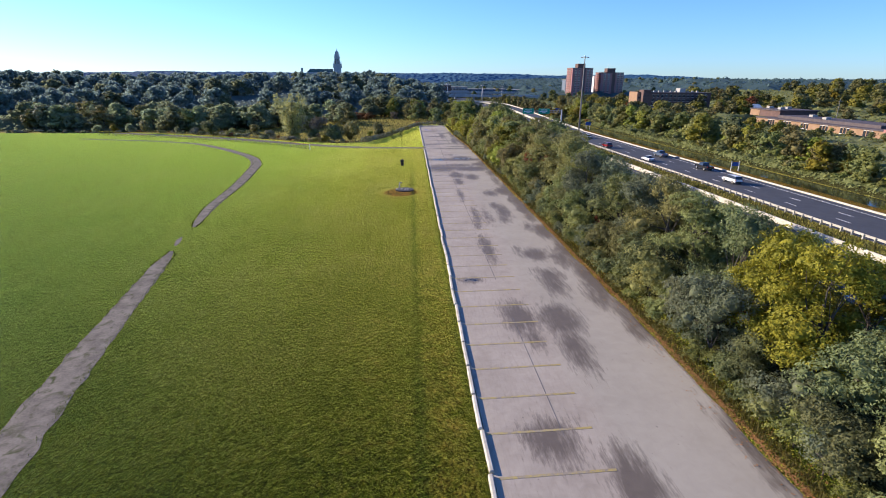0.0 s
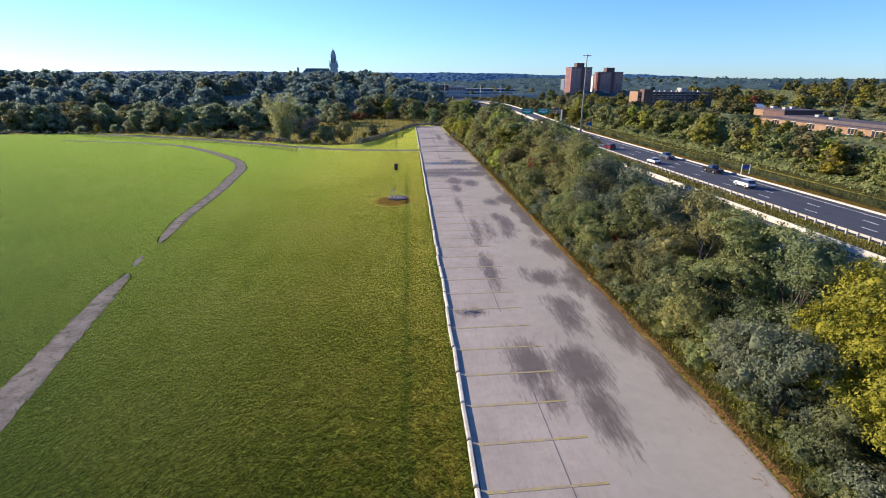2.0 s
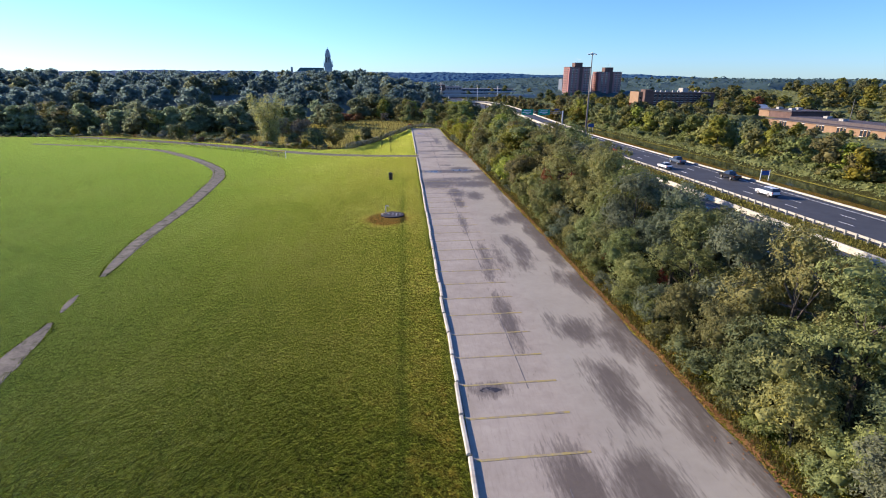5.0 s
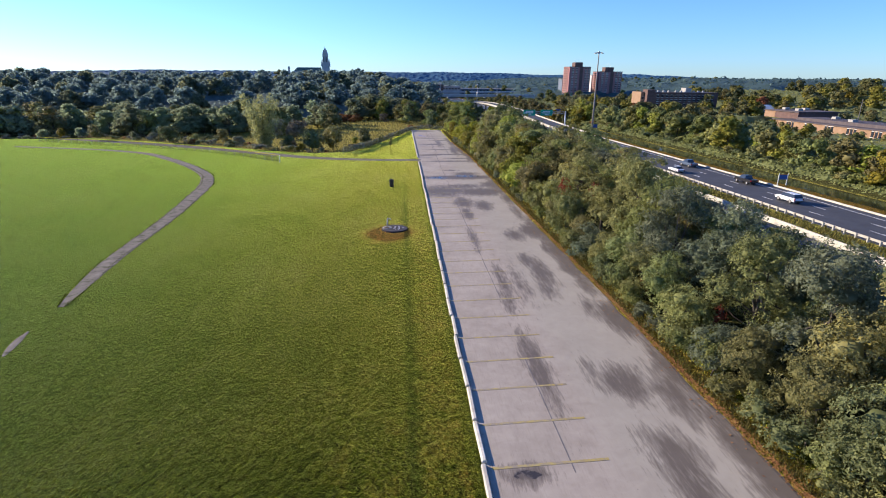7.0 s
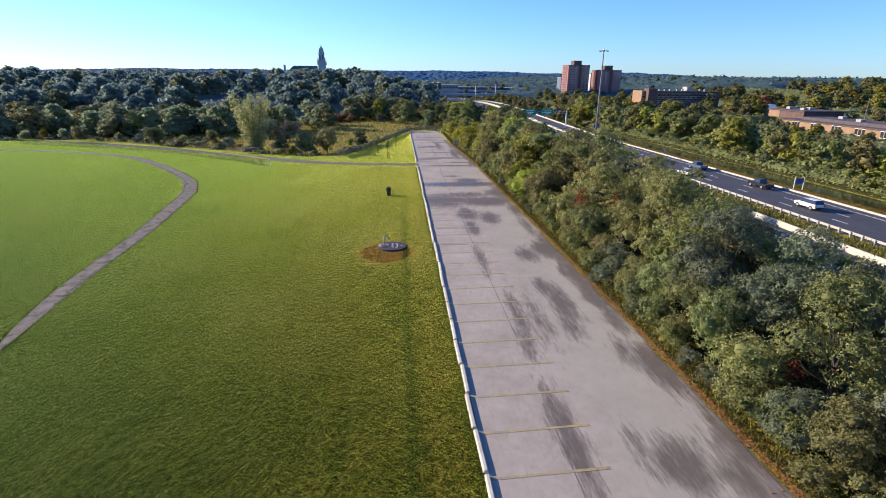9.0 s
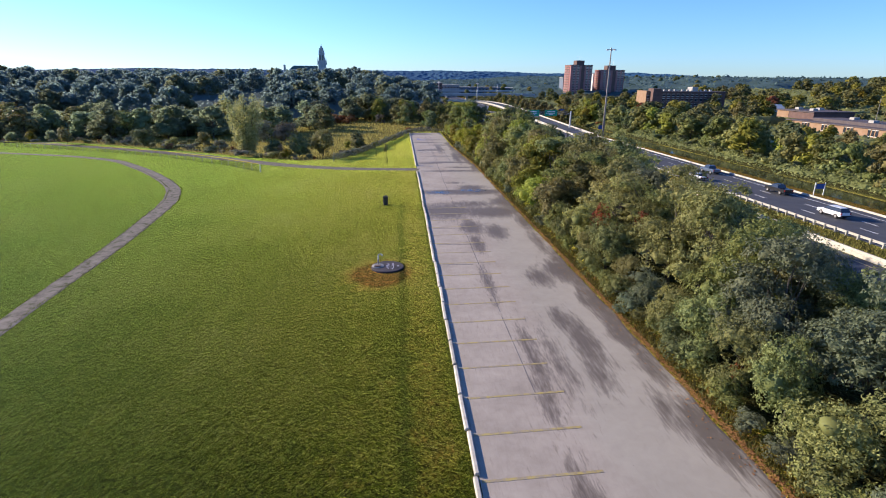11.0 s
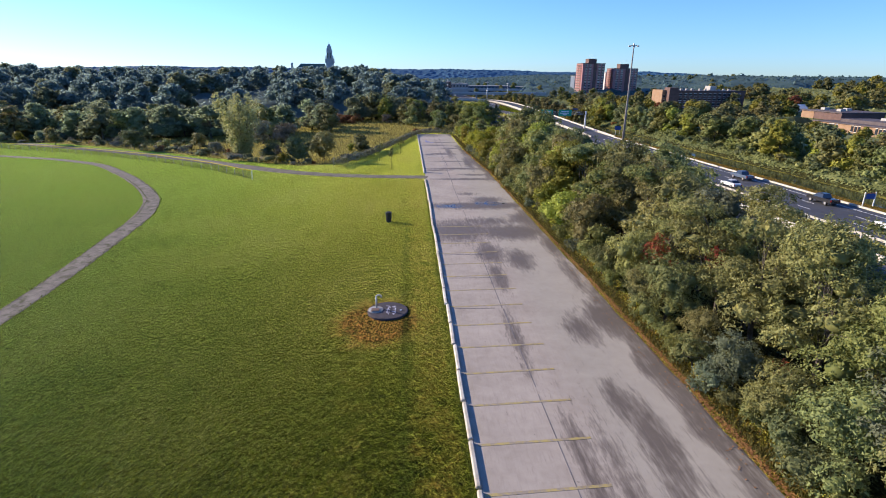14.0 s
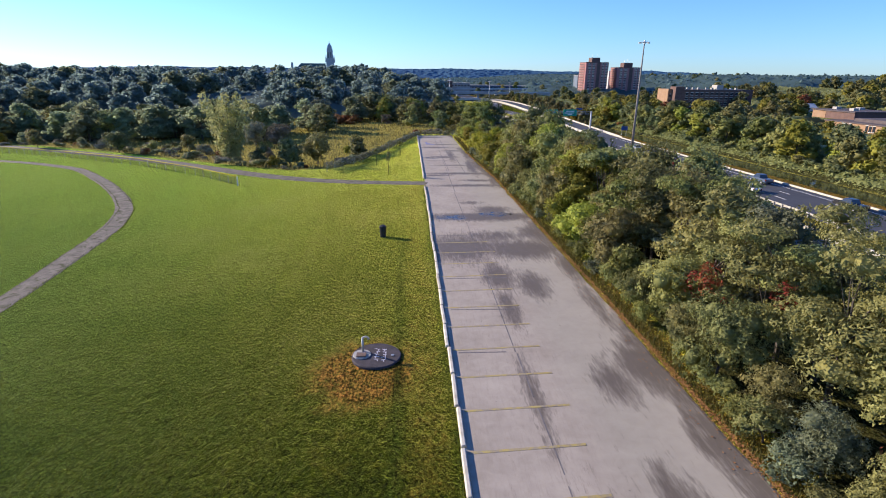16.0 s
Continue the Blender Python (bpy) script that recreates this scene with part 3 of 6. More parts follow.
lot = build_lot()
line_mesh = Geo().box((1.95, 0, 0), (3.65, 0.14, 0.008)).mesh("parking_line", M_YELLOW)
end_mesh = Geo().box((4.38, 0, 0), (1.2, 0.145, 0.008)).mesh("line_end", M_YELLOW_END)
for k in range(-8, 27):
    ob = new("parking_line", line_mesh)
    ob.parent = lot
    ob.matrix_basis = pose(0.06 * math.sin(k * 2.3), STALL_Y0 - 0.26 + STALL * k, 0.024, 0, 0, 3.0 + 0.25 * math.sin(k * 1.7))
    ob = new("line_end", end_mesh)
    ob.parent = lot
    ob.matrix_basis = pose(0.06 * math.sin(k * 2.3), STALL_Y0 - 0.26 + STALL * k, 0.0255, 0, 0, 3.0 + 0.25 * math.sin(k * 1.7))
# sealed joint that runs along the stalls
g = Geo()
yy = -30.0
while yy < 172:
    ln = random.uniform(4, 14)
    x0 = 3.40 + 0.002 * yy + random.uniform(-0.06, 0.06)
    g.box((x0, yy + ln / 2, 0.0235), (random.uniform(0.03, 0.07), ln, 0.005), random.uniform(-0.006, 0.006))
    yy += ln + random.uniform(-0.5, 1.5) + (random.uniform(2, 7) if yy < 55 else 0)
for yy, x0, x1 in ((127.0, 3.5, 9.5), (118, 1, 5), (133, 4, 6.5), (140, 0.5, 4.5), (147, 2, 9), (158, 0.5, 6), (165, 3, 8), (95.5, 0.4, 3.2), (84.8, 0.4, 5), (79.4, 0.4, 4.6), (74, 0.4, 3)):
    g.box(((x0 + x1) / 2, yy, 0.0235), (x1 - x0, 0.09, 0.005), random.uniform(-0.02, 0.02))
for x0, y0, y1 in ((6.2, 128, 150), (3.9, 130, 146), (5.0, 140, 170)):
    g.box((x0, (y0 + y1) / 2, 0.0232), (0.08, y1 - y0, 0.005), 0.01)
put("tar_joint", g, surface("tar_seal", (0.10, 0.09, 0.09), (0.22, 0.20, 0.195), 1.5, 10, 0.8, 0, 0), lot)


g = Geo()
for dx, dy, w, l in ((0.0, 0.0, 0.9, 2.2), (0.75, -1.2, 1.1, 0.9), (-0.3, 1.9, 0.5, 1.4)):
    g.box((1.9 + dx, 163.0 + dy, 0.0245), (w, l, 0.005), 0.1 * dx)
put("bay_marking", g, worn_paint("bay_blue", (0.10, 0.14, 0.42), (0.24, 0.21, 0.22), 0.5), lot, "worn blue bay marking")


# precast kerb blocks
def kerb_mesh():
    bm = bmesh.new()
    prof = [(-0.115, 0.0), (0.115, 0.0), (0.108, 0.08), (0.075, 0.145), (-0.075, 0.145), (-0.108, 0.08)]
    L = STALL - 0.15
    a = [bm.verts.new((x, -L / 2, z)) for x, z in prof]
    b = [bm.verts.new((x, L / 2, z)) for x, z in prof]
    n = len(prof)
    for i in range(n):
        bm.faces.new((a[i], a[(i + 1) % n], b[(i + 1) % n], b[i]))
    bm.faces.new(a[::-1])
    bm.faces.new(b)
    bmesh.ops.recalc_face_normals(bm, faces=bm.faces)
    bmesh.ops.bevel(bm, geom=[e for e in bm.edges], offset=0.018, segments=1, affect='EDGES')
    me = bpy.data.meshes.new("kerb_block")
    bm.to_mesh(me)
    bm.free()
    me.materials.append(M_KERB)
    return me


KM = kerb_mesh()
k = -14
while True:
    y = STALL_Y0 + STALL * (k + 0.5)
    k += 1
    if y > 177.5:
        break
    if 117.3 < y < 122.5:
        continue
    ob = new("kerb_block", KM)
    ob.matrix_basis = pose(-0.10 + random.uniform(-0.055, 0.055), y, 0.012, 0, 0, random.uniform(-1.1, 1.1))
    tagged(ob, "whitewashed precast concrete kerb block along the lot", "kerb", "kerb blocks along the lot")
# ---------- footpaths ----------
tagged(new("footpath", strip(PATH_LINE, 2.0, 0.03, 0.5, 0.22)), "worn grey asphalt footpath sinking into the lawn", "footpath", kind="structure")
tagged(new("footpath", strip(PATH_FAR, 2.0, 0.03, 0.9, 0.12)), "grey asphalt footpath curving across the lawn", "footpath", kind="structure")
tagged(new("footpath", strip([(-26.1, 50.6, 0.15), (-26.4, 51.4, 0.45), (-26.6, 52.6, 0.55), (-26.8, 53.8, 0.15)], 0.8, 0.025, 0.4, 0.7)), "broken patch of overgrown footpath", "footpath", kind="structure")
tagged(new("footpath", strip([(0.3, 120.2, 2.4), (-12, 122.8, 2.4), (-21, 127.2, 2.6), (-31.5, 135.2, 2.8), (-45, 146, 3), (-66, 160.5, 3), (-100, 181, 3)], 2.5, 0.03, 1.2, 0.08)),
       "grey asphalt footpath behind the chain-link fence", "footpath", kind="structure")


# ---------- trees ----------
ICO = bmesh.new()
bmesh.ops.create_icosphere(ICO, subdivisions=1, radius=1.0)
ICO_V = np.array([v.co[:] for v in ICO.verts])
ICO_F = np.array([[v.index for v in f.verts] for f in ICO.faces])
bmesh.ops.subdivide_edges(ICO, edges=ICO.edges[:], cuts=1, use_grid_fill=True)
ICO.verts.index_update()
bmesh.ops.triangulate(ICO, faces=ICO.faces[:])
ICO2_V = np.array([v.co.normalized()[:] for v in ICO.verts])
ICO2_F = np.array([[v.index for v in f.verts] for f in ICO.faces])
ICO.free()


def leaf_mesh(name, lobes, count, leaf, seed, material, tilt=0.5, hang=0.0, sub=22, spread=0.2, blades=2, core=0.0):
    """A crown of many single leaves or sprigs gathered in clumps round the given lobes (x, y, z, rx, ry, rz)."""
    rg = np.random.RandomState(seed)
    lob = np.array(lobes, dtype=float)
    area = (lob[:, 3] * lob[:, 4] * lob[:, 5]) ** (2 / 3)
    which = rg.choice(len(lob), size=count, p=area / area.sum())
    d = rg.normal(size=(len(lob), sub, 3))
    d[:, :, 2] = np.where(d[:, :, 2] < -0.6, -d[:, :, 2], d[:, :, 2])
    d /= np.linalg.norm(d, axis=2, keepdims=True)
    sid = rg.randint(0, sub, size=count)
    depth = rg.uniform(0.62, 1.04, size=(len(lob), sub))
    out = d[which, sid]
    j = rg.normal(size=(count, 3))
    j /= np.linalg.norm(j, axis=1, keepdims=True)
    j = np.where((j * out).sum(axis=1, keepdims=True) < -0.2, -j, j)
    pos = lob[which, :3] + (out * depth[which, sid][:, None] + j * spread * rg.uniform(0.15, 1.3, size=(count, 1))) * lob[which, 3:6]
    nrm = out * 0.6 + j * 0.6 + rg.normal(size=(count, 3)) * tilt * 0.5 + np.array([0, 0, 0.25])
    nrm /= np.linalg.norm(nrm, axis=1, keepdims=True)
    ref = rg.normal(size=(count, 3))
    ref[:, 2] -= hang
    u = np.cross(nrm, ref)
    u /= np.linalg.norm(u, axis=1, keepdims=True) + 1e-9
    v = np.cross(nrm, u)
    s = leaf * rg.uniform(0.6, 1.35, size=(count, 1))
    if blades > 1:   # narrow leaves that fan out from one twig
        quads = []
        for ang in np.linspace(-0.75, 0.75, blades):
            aj = ang + rg.normal(size=(count, 1)) * 0.3
            w = v * np.cos(aj) + u * np.sin(aj) + nrm * rg.normal(size=(count, 1)) * 0.3
            side = np.cross(nrm, w)
            side /= np.linalg.norm(side, axis=1, keepdims=True) + 1e-9
            base = pos - v * s * 0.55
            quads.append(np.stack([base + w * s * 0.1, base + w * s * 0.75 + side * s * 0.5, base + w * s * 1.35 - side * s * 0.2], axis=1))
        vs = np.concatenate(quads, axis=1).reshape(-1, 3)
    else:
        vs = np.stack([pos - v * s * 0.9 + u * s * rg.uniform(-0.3, 0.3, (count, 1)), pos + u * s * 0.85 + v * s * 0.25, pos + v * s * 0.75 - u * s * 0.7], axis=1).reshape(-1, 3)
    tri = np.arange(3 * blades * count)
    if core:    # added leaf-coloured lumps that fill each clump and block light
        bv, bf = (ICO2_V, ICO2_F) if len(lob) * 160 < count * blades else (ICO_V, ICO_F)
        for L in lob:
            w = bv * L[3:6] * core * rg.uniform(0.8, 1.14, size=(len(bv), 1)) + L[:3]
            tri = np.concatenate([tri, (bf + len(vs)).ravel()])
            vs = np.concatenate([vs, w])
    vs[:, 2] = np.maximum(vs[:, 2], 0.03)
    me = bpy.data.meshes.new(name)
    n = len(tri) // 3
    me.vertices.add(len(vs))
    me.vertices.foreach_set("co", vs.astype(np.float32).ravel())
    me.loops.add(3 * n)
    me.loops.foreach_set("vertex_index", tri.astype(np.int32))
    me.polygons.add(n)
    me.polygons.foreach_set("loop_start", (np.arange(n) * 3).astype(np.int32))
    me.polygons.foreach_set("loop_total", np.full(n, 3, dtype=np.int32))
    me.materials.append(material)
    me.update()
    me.validate()
    return me


def trunk_mesh(name, h, r, lobes, material, seed):
    rg = random.Random(seed)
    g = Geo()
    bend = [(0, 0, -0.4)]
    n = 4
    for i in range(1, n + 1):
        bend.append((rg.uniform(-0.12, 0.12) * i, rg.uniform(-0.12, 0.12) * i, h * 0.72 * i / n))
    for i in range(n):
        g.tube(bend[i], bend[i + 1], r * (1 - 0.75 * i / n), r * (1 - 0.75 * (i + 1) / n), 7)
    for L in lobes:
        st = bend[rg.randint(1, 3)]
        mid = tuple(st[k] * 0.5 + L[k] * 0.5 + rg.uniform(-0.2, 0.2) for k in range(3))
        g.tube(st, mid, r * 0.38, r * 0.24, 5)
        g.tube(mid, L[:3], r * 0.24, r * 0.06, 5)
        for _ in range(1 if h > 4 else 0):
            e = (L[0] + rg.uniform(-0.7, 0.7) * L[3], L[1] + rg.uniform(-0.7, 0.7) * L[4], L[2] + rg.uniform(-0.2, 0.8) * L[5])
            g.tube(mid, e, r * 0.14, r * 0.03, 4)
    return g.mesh(name, material)


def lobes_for(kind, seed):
    rg = random.Random(seed * 7 + 3)
    out = []
    kind = {"hill": "far", "slope": "far", "back_tree": "tree", "back_fan": "fan", "end_tree": "tree", "end_fan": "fan", "end_bush": "bush"}.get(kind, kind)
    if kind == "bush":          # about 4 m, leafy to the ground
        for i in range(9):
            a = rg.uniform(0, 6.28)
            q = rg.uniform(0.2, 1.25)
            z = rg.uniform(0.7, 3.0)
            s = rg.uniform(0.7, 1.1)
            out.append((q * math.cos(a), q * math.sin(a), z, s, s, s * rg.uniform(0.75, 1.0)))
    elif kind == "low_bush":    # about 1.8 m, at the front of the belt
        for i in range(6):
            a = rg.uniform(0, 6.28)
            q = rg.uniform(0.2, 0.9)
            s = rg.uniform(0.4, 0.7)
            out.append((q * math.cos(a), q * math.sin(a), rg.uniform(0.3, 1.3), s, s, s * 0.85))
    elif kind == "tree":        # about 8 m, round and spreading
        for i in range(13):
            a = rg.uniform(0, 6.28)
            z = rg.uniform(2.0, 6.6)
            q = rg.uniform(0.4, 1.0) * (2.6 if z < 5 else 1.6)
            s = rg.uniform(0.9, 1.5)
            out.append((q * math.cos(a), q * math.sin(a), z, s, s, s * rg.uniform(0.6, 0.85)))
        out.append((0, 0, 6.6, 1.3, 1.3, 1.1))
    elif kind == "fan":         # flat tiers on open limbs
        for i in range(15):
            a = rg.uniform(0, 6.28)
            z = rg.uniform(2.2, 7.0)
            q = rg.uniform(0.5, 2.7)
            s = rg.uniform(0.9, 1.5)
            out.append((q * math.cos(a), q * math.sin(a), z, s, s, s * 0.38))
    elif kind == "far":         # 10 m wood tree
        for i in range(12):
            a = rg.uniform(0, 6.28)
            z = rg.uniform(1.4, 8.3)
            q = rg.uniform(0.3, 1.0) * (3.0 if z < 6 else 1.8)
            s = rg.uniform(1.5, 2.4)
            out.append((q * math.cos(a), q * math.sin(a), z, s, s, s * rg.uniform(0.6, 0.85)))
        out.append((0, 0, 8.3, 1.7, 1.7, 1.3))
    elif kind == "shrub":       # 3 m far bush
        for i in range(6):
            a = rg.uniform(0, 6.28)
            q = rg.uniform(0.2, 1.3)
            z = rg.uniform(0.5, 2.1)
            s = rg.uniform(0.8, 1.2)
            out.append((q * math.cos(a), q * math.sin(a), z, s, s, s * 0.8))
    elif kind == "poplar":      # 12 m, several upright leaders
        for i in range(9):
            a = i * 0.7 + 0.3
            top = rg.uniform(8.0, 12.4)
            for z in np.arange(1.2, top, 1.1):
                q = (0.3 + 0.34 * z) * (0.45 if i % 3 == 0 else 1.0) * (1 if z < 7 else 0.9)
                s = rg.uniform(1.0, 1.5) * (1 - 0.45 * z / 13)
                out.append((q * math.cos(a) + rg.uniform(-0.3, 0.3), q * math.sin(a) + rg.uniform(-0.3, 0.3), float(z), s, s, 1.0))
    return out


SPEC = {  # kind: leaves, leaf size, trunk height, trunk radius, leaves on a twig, light-blocking inner lumps
    "low_bush": (1100, 0.10, 1.4, 0.04, 2, 0.4), "bush": (4600, 0.098, 3.0, 0.07, 2, 0.42), "tree": (8000, 0.125, 6.6, 0.17, 2, 0.4), "fan": (8000, 0.122, 6.6, 0.15, 2, 0.38),
    "end_bush": (1700, 0.20, 3.0, 0.07, 2, 0.6), "end_tree": (3000, 0.25, 6.6, 0.17, 2, 0.6), "end_fan": (3000, 0.245, 6.6, 0.15, 2, 0.55),
    "back_tree": (3500, 0.185, 6.6, 0.17, 2, 0.5), "back_fan": (3500, 0.18, 6.6, 0.15, 2, 0.45),
    "far": (1500, 0.41, 8.0, 0.22, 1, 0.66), "hill": (850, 0.60, 8.0, 0.22, 1, 0.66), "slope": (1400, 0.46, 8.0, 0.22, 1, 0.68),
    "shrub": (420, 0.26, 2.0, 0.06, 1, 0.85), "poplar": (9000, 0.24, 10.0, 0.24, 2, 0.0)}
CROWNS = {}


def variant(kind, i):
    if (kind, i) not in CROWNS:
        cnt, leaf, h, r, blades, core = SPEC[kind]
        lb = lobes_for(kind, i + 11)
        wood = kind in ("far", "hill", "slope", "shrub")
        crown = leaf_mesh("crown", lb, cnt, leaf, i * 31 + len(kind), LEAF["green"], 1.0 if kind == "slope" else 0.75 if wood else 0.9, 0.6 if "fan" in kind else 0.0, 26 if wood else 34, 0.24 if wood else 0.3, blades, core)
        limbs = lb if kind in ("low_bush", "end_tree", "end_fan", "end_bush", "tree", "fan", "bush", "back_tree", "back_fan") else lb[::3]
        CROWNS[(kind, i)] = (crown, trunk_mesh("trunk", h, r, limbs, M_BARK, i + 5))
    return CROWNS[(kind, i)]


WORDS = {"dusky": "dull olive green", "dark": "dark green", "green": "green", "olive": "olive green", "grey": "grey-green", "yellow": "yellowing", "lime": "yellow-green", "rust": "rust-brown",
         "red": "red", "wood": "grey-green", "pale": "pale olive", "far": "dull green", "silver": "silvery green", "bare": "thinly leaved grey"}


def plant(kind, i, x, y, colour, size=1.0, tall=1.0, turn=None, where="", group="", z=None, name=None):
    crown, trunk = variant(kind, i)
    nm = name or ("bush" if kind in ("bush", "end_bush", "shrub", "low_bush") else "tree")
    root = new(nm)
    a = turn if turn is not None else random.uniform(0, 6.28)
    zz = ground_z(x, y) if z is None else z
    root.matrix_basis = Matrix.LocRotScale((x, y, zz), Euler((0, 0, a)), (size, size, size * tall))
    t = new("trunk", trunk)
    t.parent = root
    c = new("crown", crown)
    c.parent = root
    c.material_slots[0].link = 'OBJECT'
    c.material_slots[0].material = LEAF[colour]
    tagged(root, "%s leafy %s %s" % (WORDS[colour], nm, where), nm, group)
    return root


class Wood:
    """Trees too many and too far to be told apart, gathered into one mesh."""

    def __init__(self):
        self.v, self.n, self.k = [], 0, []

    def add(self, kind, i, x, y, colour, size=1.0, tall=1.0, *rest):
        for part_no, me in enumerate(variant(kind, i)[:1]):
            co = np.empty(len(me.vertices) * 3, dtype=np.float32)
            me.vertices.foreach_get("co", co)
            co = co.reshape(-1, 3)
            tri = []
            me.calc_loop_triangles()
            t = np.empty(len(me.loop_triangles) * 3, dtype=np.int32)
            me.loop_triangles.foreach_get("vertices", t)
            a = random.uniform(0, 6.28)
            c, s = math.cos(a), math.sin(a)
            out = np.empty_like(co)
            out[:, 0] = (co[:, 0] * c - co[:, 1] * s) * size + x
            out[:, 1] = (co[:, 0] * s + co[:, 1] * c) * size + y
            out[:, 2] = co[:, 2] * size * tall + ground_z(x, y)
            self.v.append((out, t + self.n))
            self.n += len(co)
            slot = COLOURS.index(colour) if part_no == 0 else len(COLOURS)
            self.k.append(np.full(len(t) // 3, slot, dtype=np.int32))

    def build(self, name, label):
        me = bpy.data.meshes.new(name)
        co = np.concatenate([a for a, _ in self.v])
        tri = np.concatenate([b for _, b in self.v])
        me.vertices.add(len(co))
        me.vertices.foreach_set("co", co.ravel())
        me.loops.add(len(tri))
        me.loops.foreach_set("vertex_index", tri)
        n = len(tri) // 3
        me.polygons.add(n)
        me.polygons.foreach_set("loop_start", (np.arange(n) * 3).astype(np.int32))
        me.polygons.foreach_set("loop_total", np.full(n, 3, dtype=np.int32))
        for c in COLOURS:
            me.materials.append(LEAF[c])
        me.materials.append(M_BARK)
        me.polygons.foreach_set("material_index", np.concatenate(self.k))
        me.update()
        return tagged(new(name, me), label, "woods", kind="stuff")


COLOURS = list(LEAF)
# belt of trees between the lot and the highway
BELT = "trees between the lot and the highway"
rt = random.Random(5)
FRONT = {146: "yellow", 154: "yellow", 163: "lime", 172: "green"}


BACK_SIZE = [(0, 0.85), (58, 0.88), (66, 1.0), (76, 1.05), (92, 1.02), (100, 0.95), (134, 1.02), (139, 0.6), (172, 0.6), (178, 1.1), (190, 1.1)]


# darker leaves nearby and lighter ones farther along paint haze into the belt
def near_colour(y, rnd):
    if y < 92:
        return rt.choice(["dusky", "dark", "dusky", "grey", "olive", "dark", "dusky", "dark"] if y < 58 else ["olive", "dusky", "green", "olive", "grey", "olive"])
    if y < 138:
        return rt.choice(["olive", "olive", "lime", "green", "dusky"])
    if y < 162 and rnd < 0.8:
        return "yellow"
    key = min(FRONT, key=lambda q: abs(q - y))
    return FRONT[key] if rnd < 0.6 else rt.choice(["olive", "green", "lime", "olive", "green", "olive"])


y = 14.0
i = 0
while y < 176:
    e = lerp_table(y, LOT_EDGE)
    plant("bush" if y < 80 else "end_bush", i % 5, e + 2.05 + rt.uniform(-0.35, 0.6), y, near_colour(y, rt.random()), rt.uniform(0.75, 1.25), rt.uniform(0.8, 1.15), None, "at the edge of the lot", BELT)
    y += rt.uniform(2.4, 3.6)
    i += 1
y = 15.0
while y < 150:
    e = lerp_table(y, LOT_EDGE)
    plant("low_bush", i % 4, e + 1.15 + rt.uniform(-0.2, 0.4), y, rt.choice(["dusky", "green", "dark", "grey", "dusky"]), rt.uniform(0.7, 1.2), rt.uniform(0.7, 1.1), None, "beside the edge of the lot", BELT)
    y += rt.uniform(1.3, 2.2) if y < 70 else rt.uniform(2.2, 3.6)
    i += 1
y = 13.5
while y < 180:
    e = lerp_table(y, LOT_EDGE)
    c = near_colour(y + 2, rt.random())
    if 20 < y < 31:
        c = "yellow"
    kind = "fan" if (72 < y < 100 or rt.random() < 0.3) else "tree"
    if y > 85:
        kind = "end_" + kind
    plant(kind, i % 4, e + 5.6 + rt.uniform(-0.8, 0.8), y, c, rt.uniform(0.9, 1.08) * (0.62 if 138 < y < 173 else 1.0), rt.uniform(0.92, 1.1), None, "in the belt beside the lot", BELT)
    y += rt.uniform(3.6, 4.8)
    i += 1
y = 14.0
while y < 190:
    e = lerp_table(y, LOT_EDGE)
    # back rows take the same painted lightening with distance
    c = rt.choice(["dusky", "dark", "dark", "dusky"] if y < 56 else ["olive", "dusky", "green", "grey"] if y < 92 else ["olive", "green", "olive", "lime"]) if not 21 < y < 30 else "yellow"
    plant(("" if y < 68 else "back_") + ("fan" if rt.random() < 0.5 else "tree"), i % 4, e + (7.6 if y > 68 else 8.8) + rt.uniform(-1, 1), y, c, rt.uniform(0.92, 1.08) * lerp_table(y, BACK_SIZE), rt.uniform(0.88, 1.02), None, "on the bank above the highway", BELT)
    y += rt.uniform(4.4, 6.0)
    i += 1
y = 34.0
while y < 176:
    k = 0.8 if y < 62 else 0.9
    plant("back_tree" if rt.random() < 0.7 else "back_fan", i % 4, 21.6 + rt.uniform(-0.9, 0.9), y, rt.choice(["dusky", "olive", "dark", "grey"] if y < 56 else ["olive", "dusky", "green", "grey"] if y < 92 else ["olive", "green", "olive", "dark"]), k * rt.uniform(0.94, 1.06) * (0.62 if 140 < y < 170 else 1.0), rt.uniform(0.95, 1.05), None, "on the bank above the highway", BELT)
    y += rt.uniform(4.6, 6.4)
    i += 1
y = 56.0
while y < 73:
    plant("back_tree", i % 4, lerp_table(y, LOT_EDGE) + 9.0 + rt.uniform(-0.7, 0.7), y, rt.choice(["dusky", "dark", "grey", "dusky"]), rt.uniform(0.72, 0.92), rt.uniform(0.85, 1.0), None, "on the bank above the highway", BELT)
    y += rt.uniform(4.5, 6.0)
    i += 1
y = 20.0
while y < 200:
    plant("shrub", i % 4, rt.uniform(25, 31), y, rt.choice(["dark", "green", "olive"]), rt.uniform(0.7, 1.2), rt.uniform(0.7, 1.0), None, "on the bank above the highway", BELT)
    y += rt.uniform(5, 9)
    i += 1

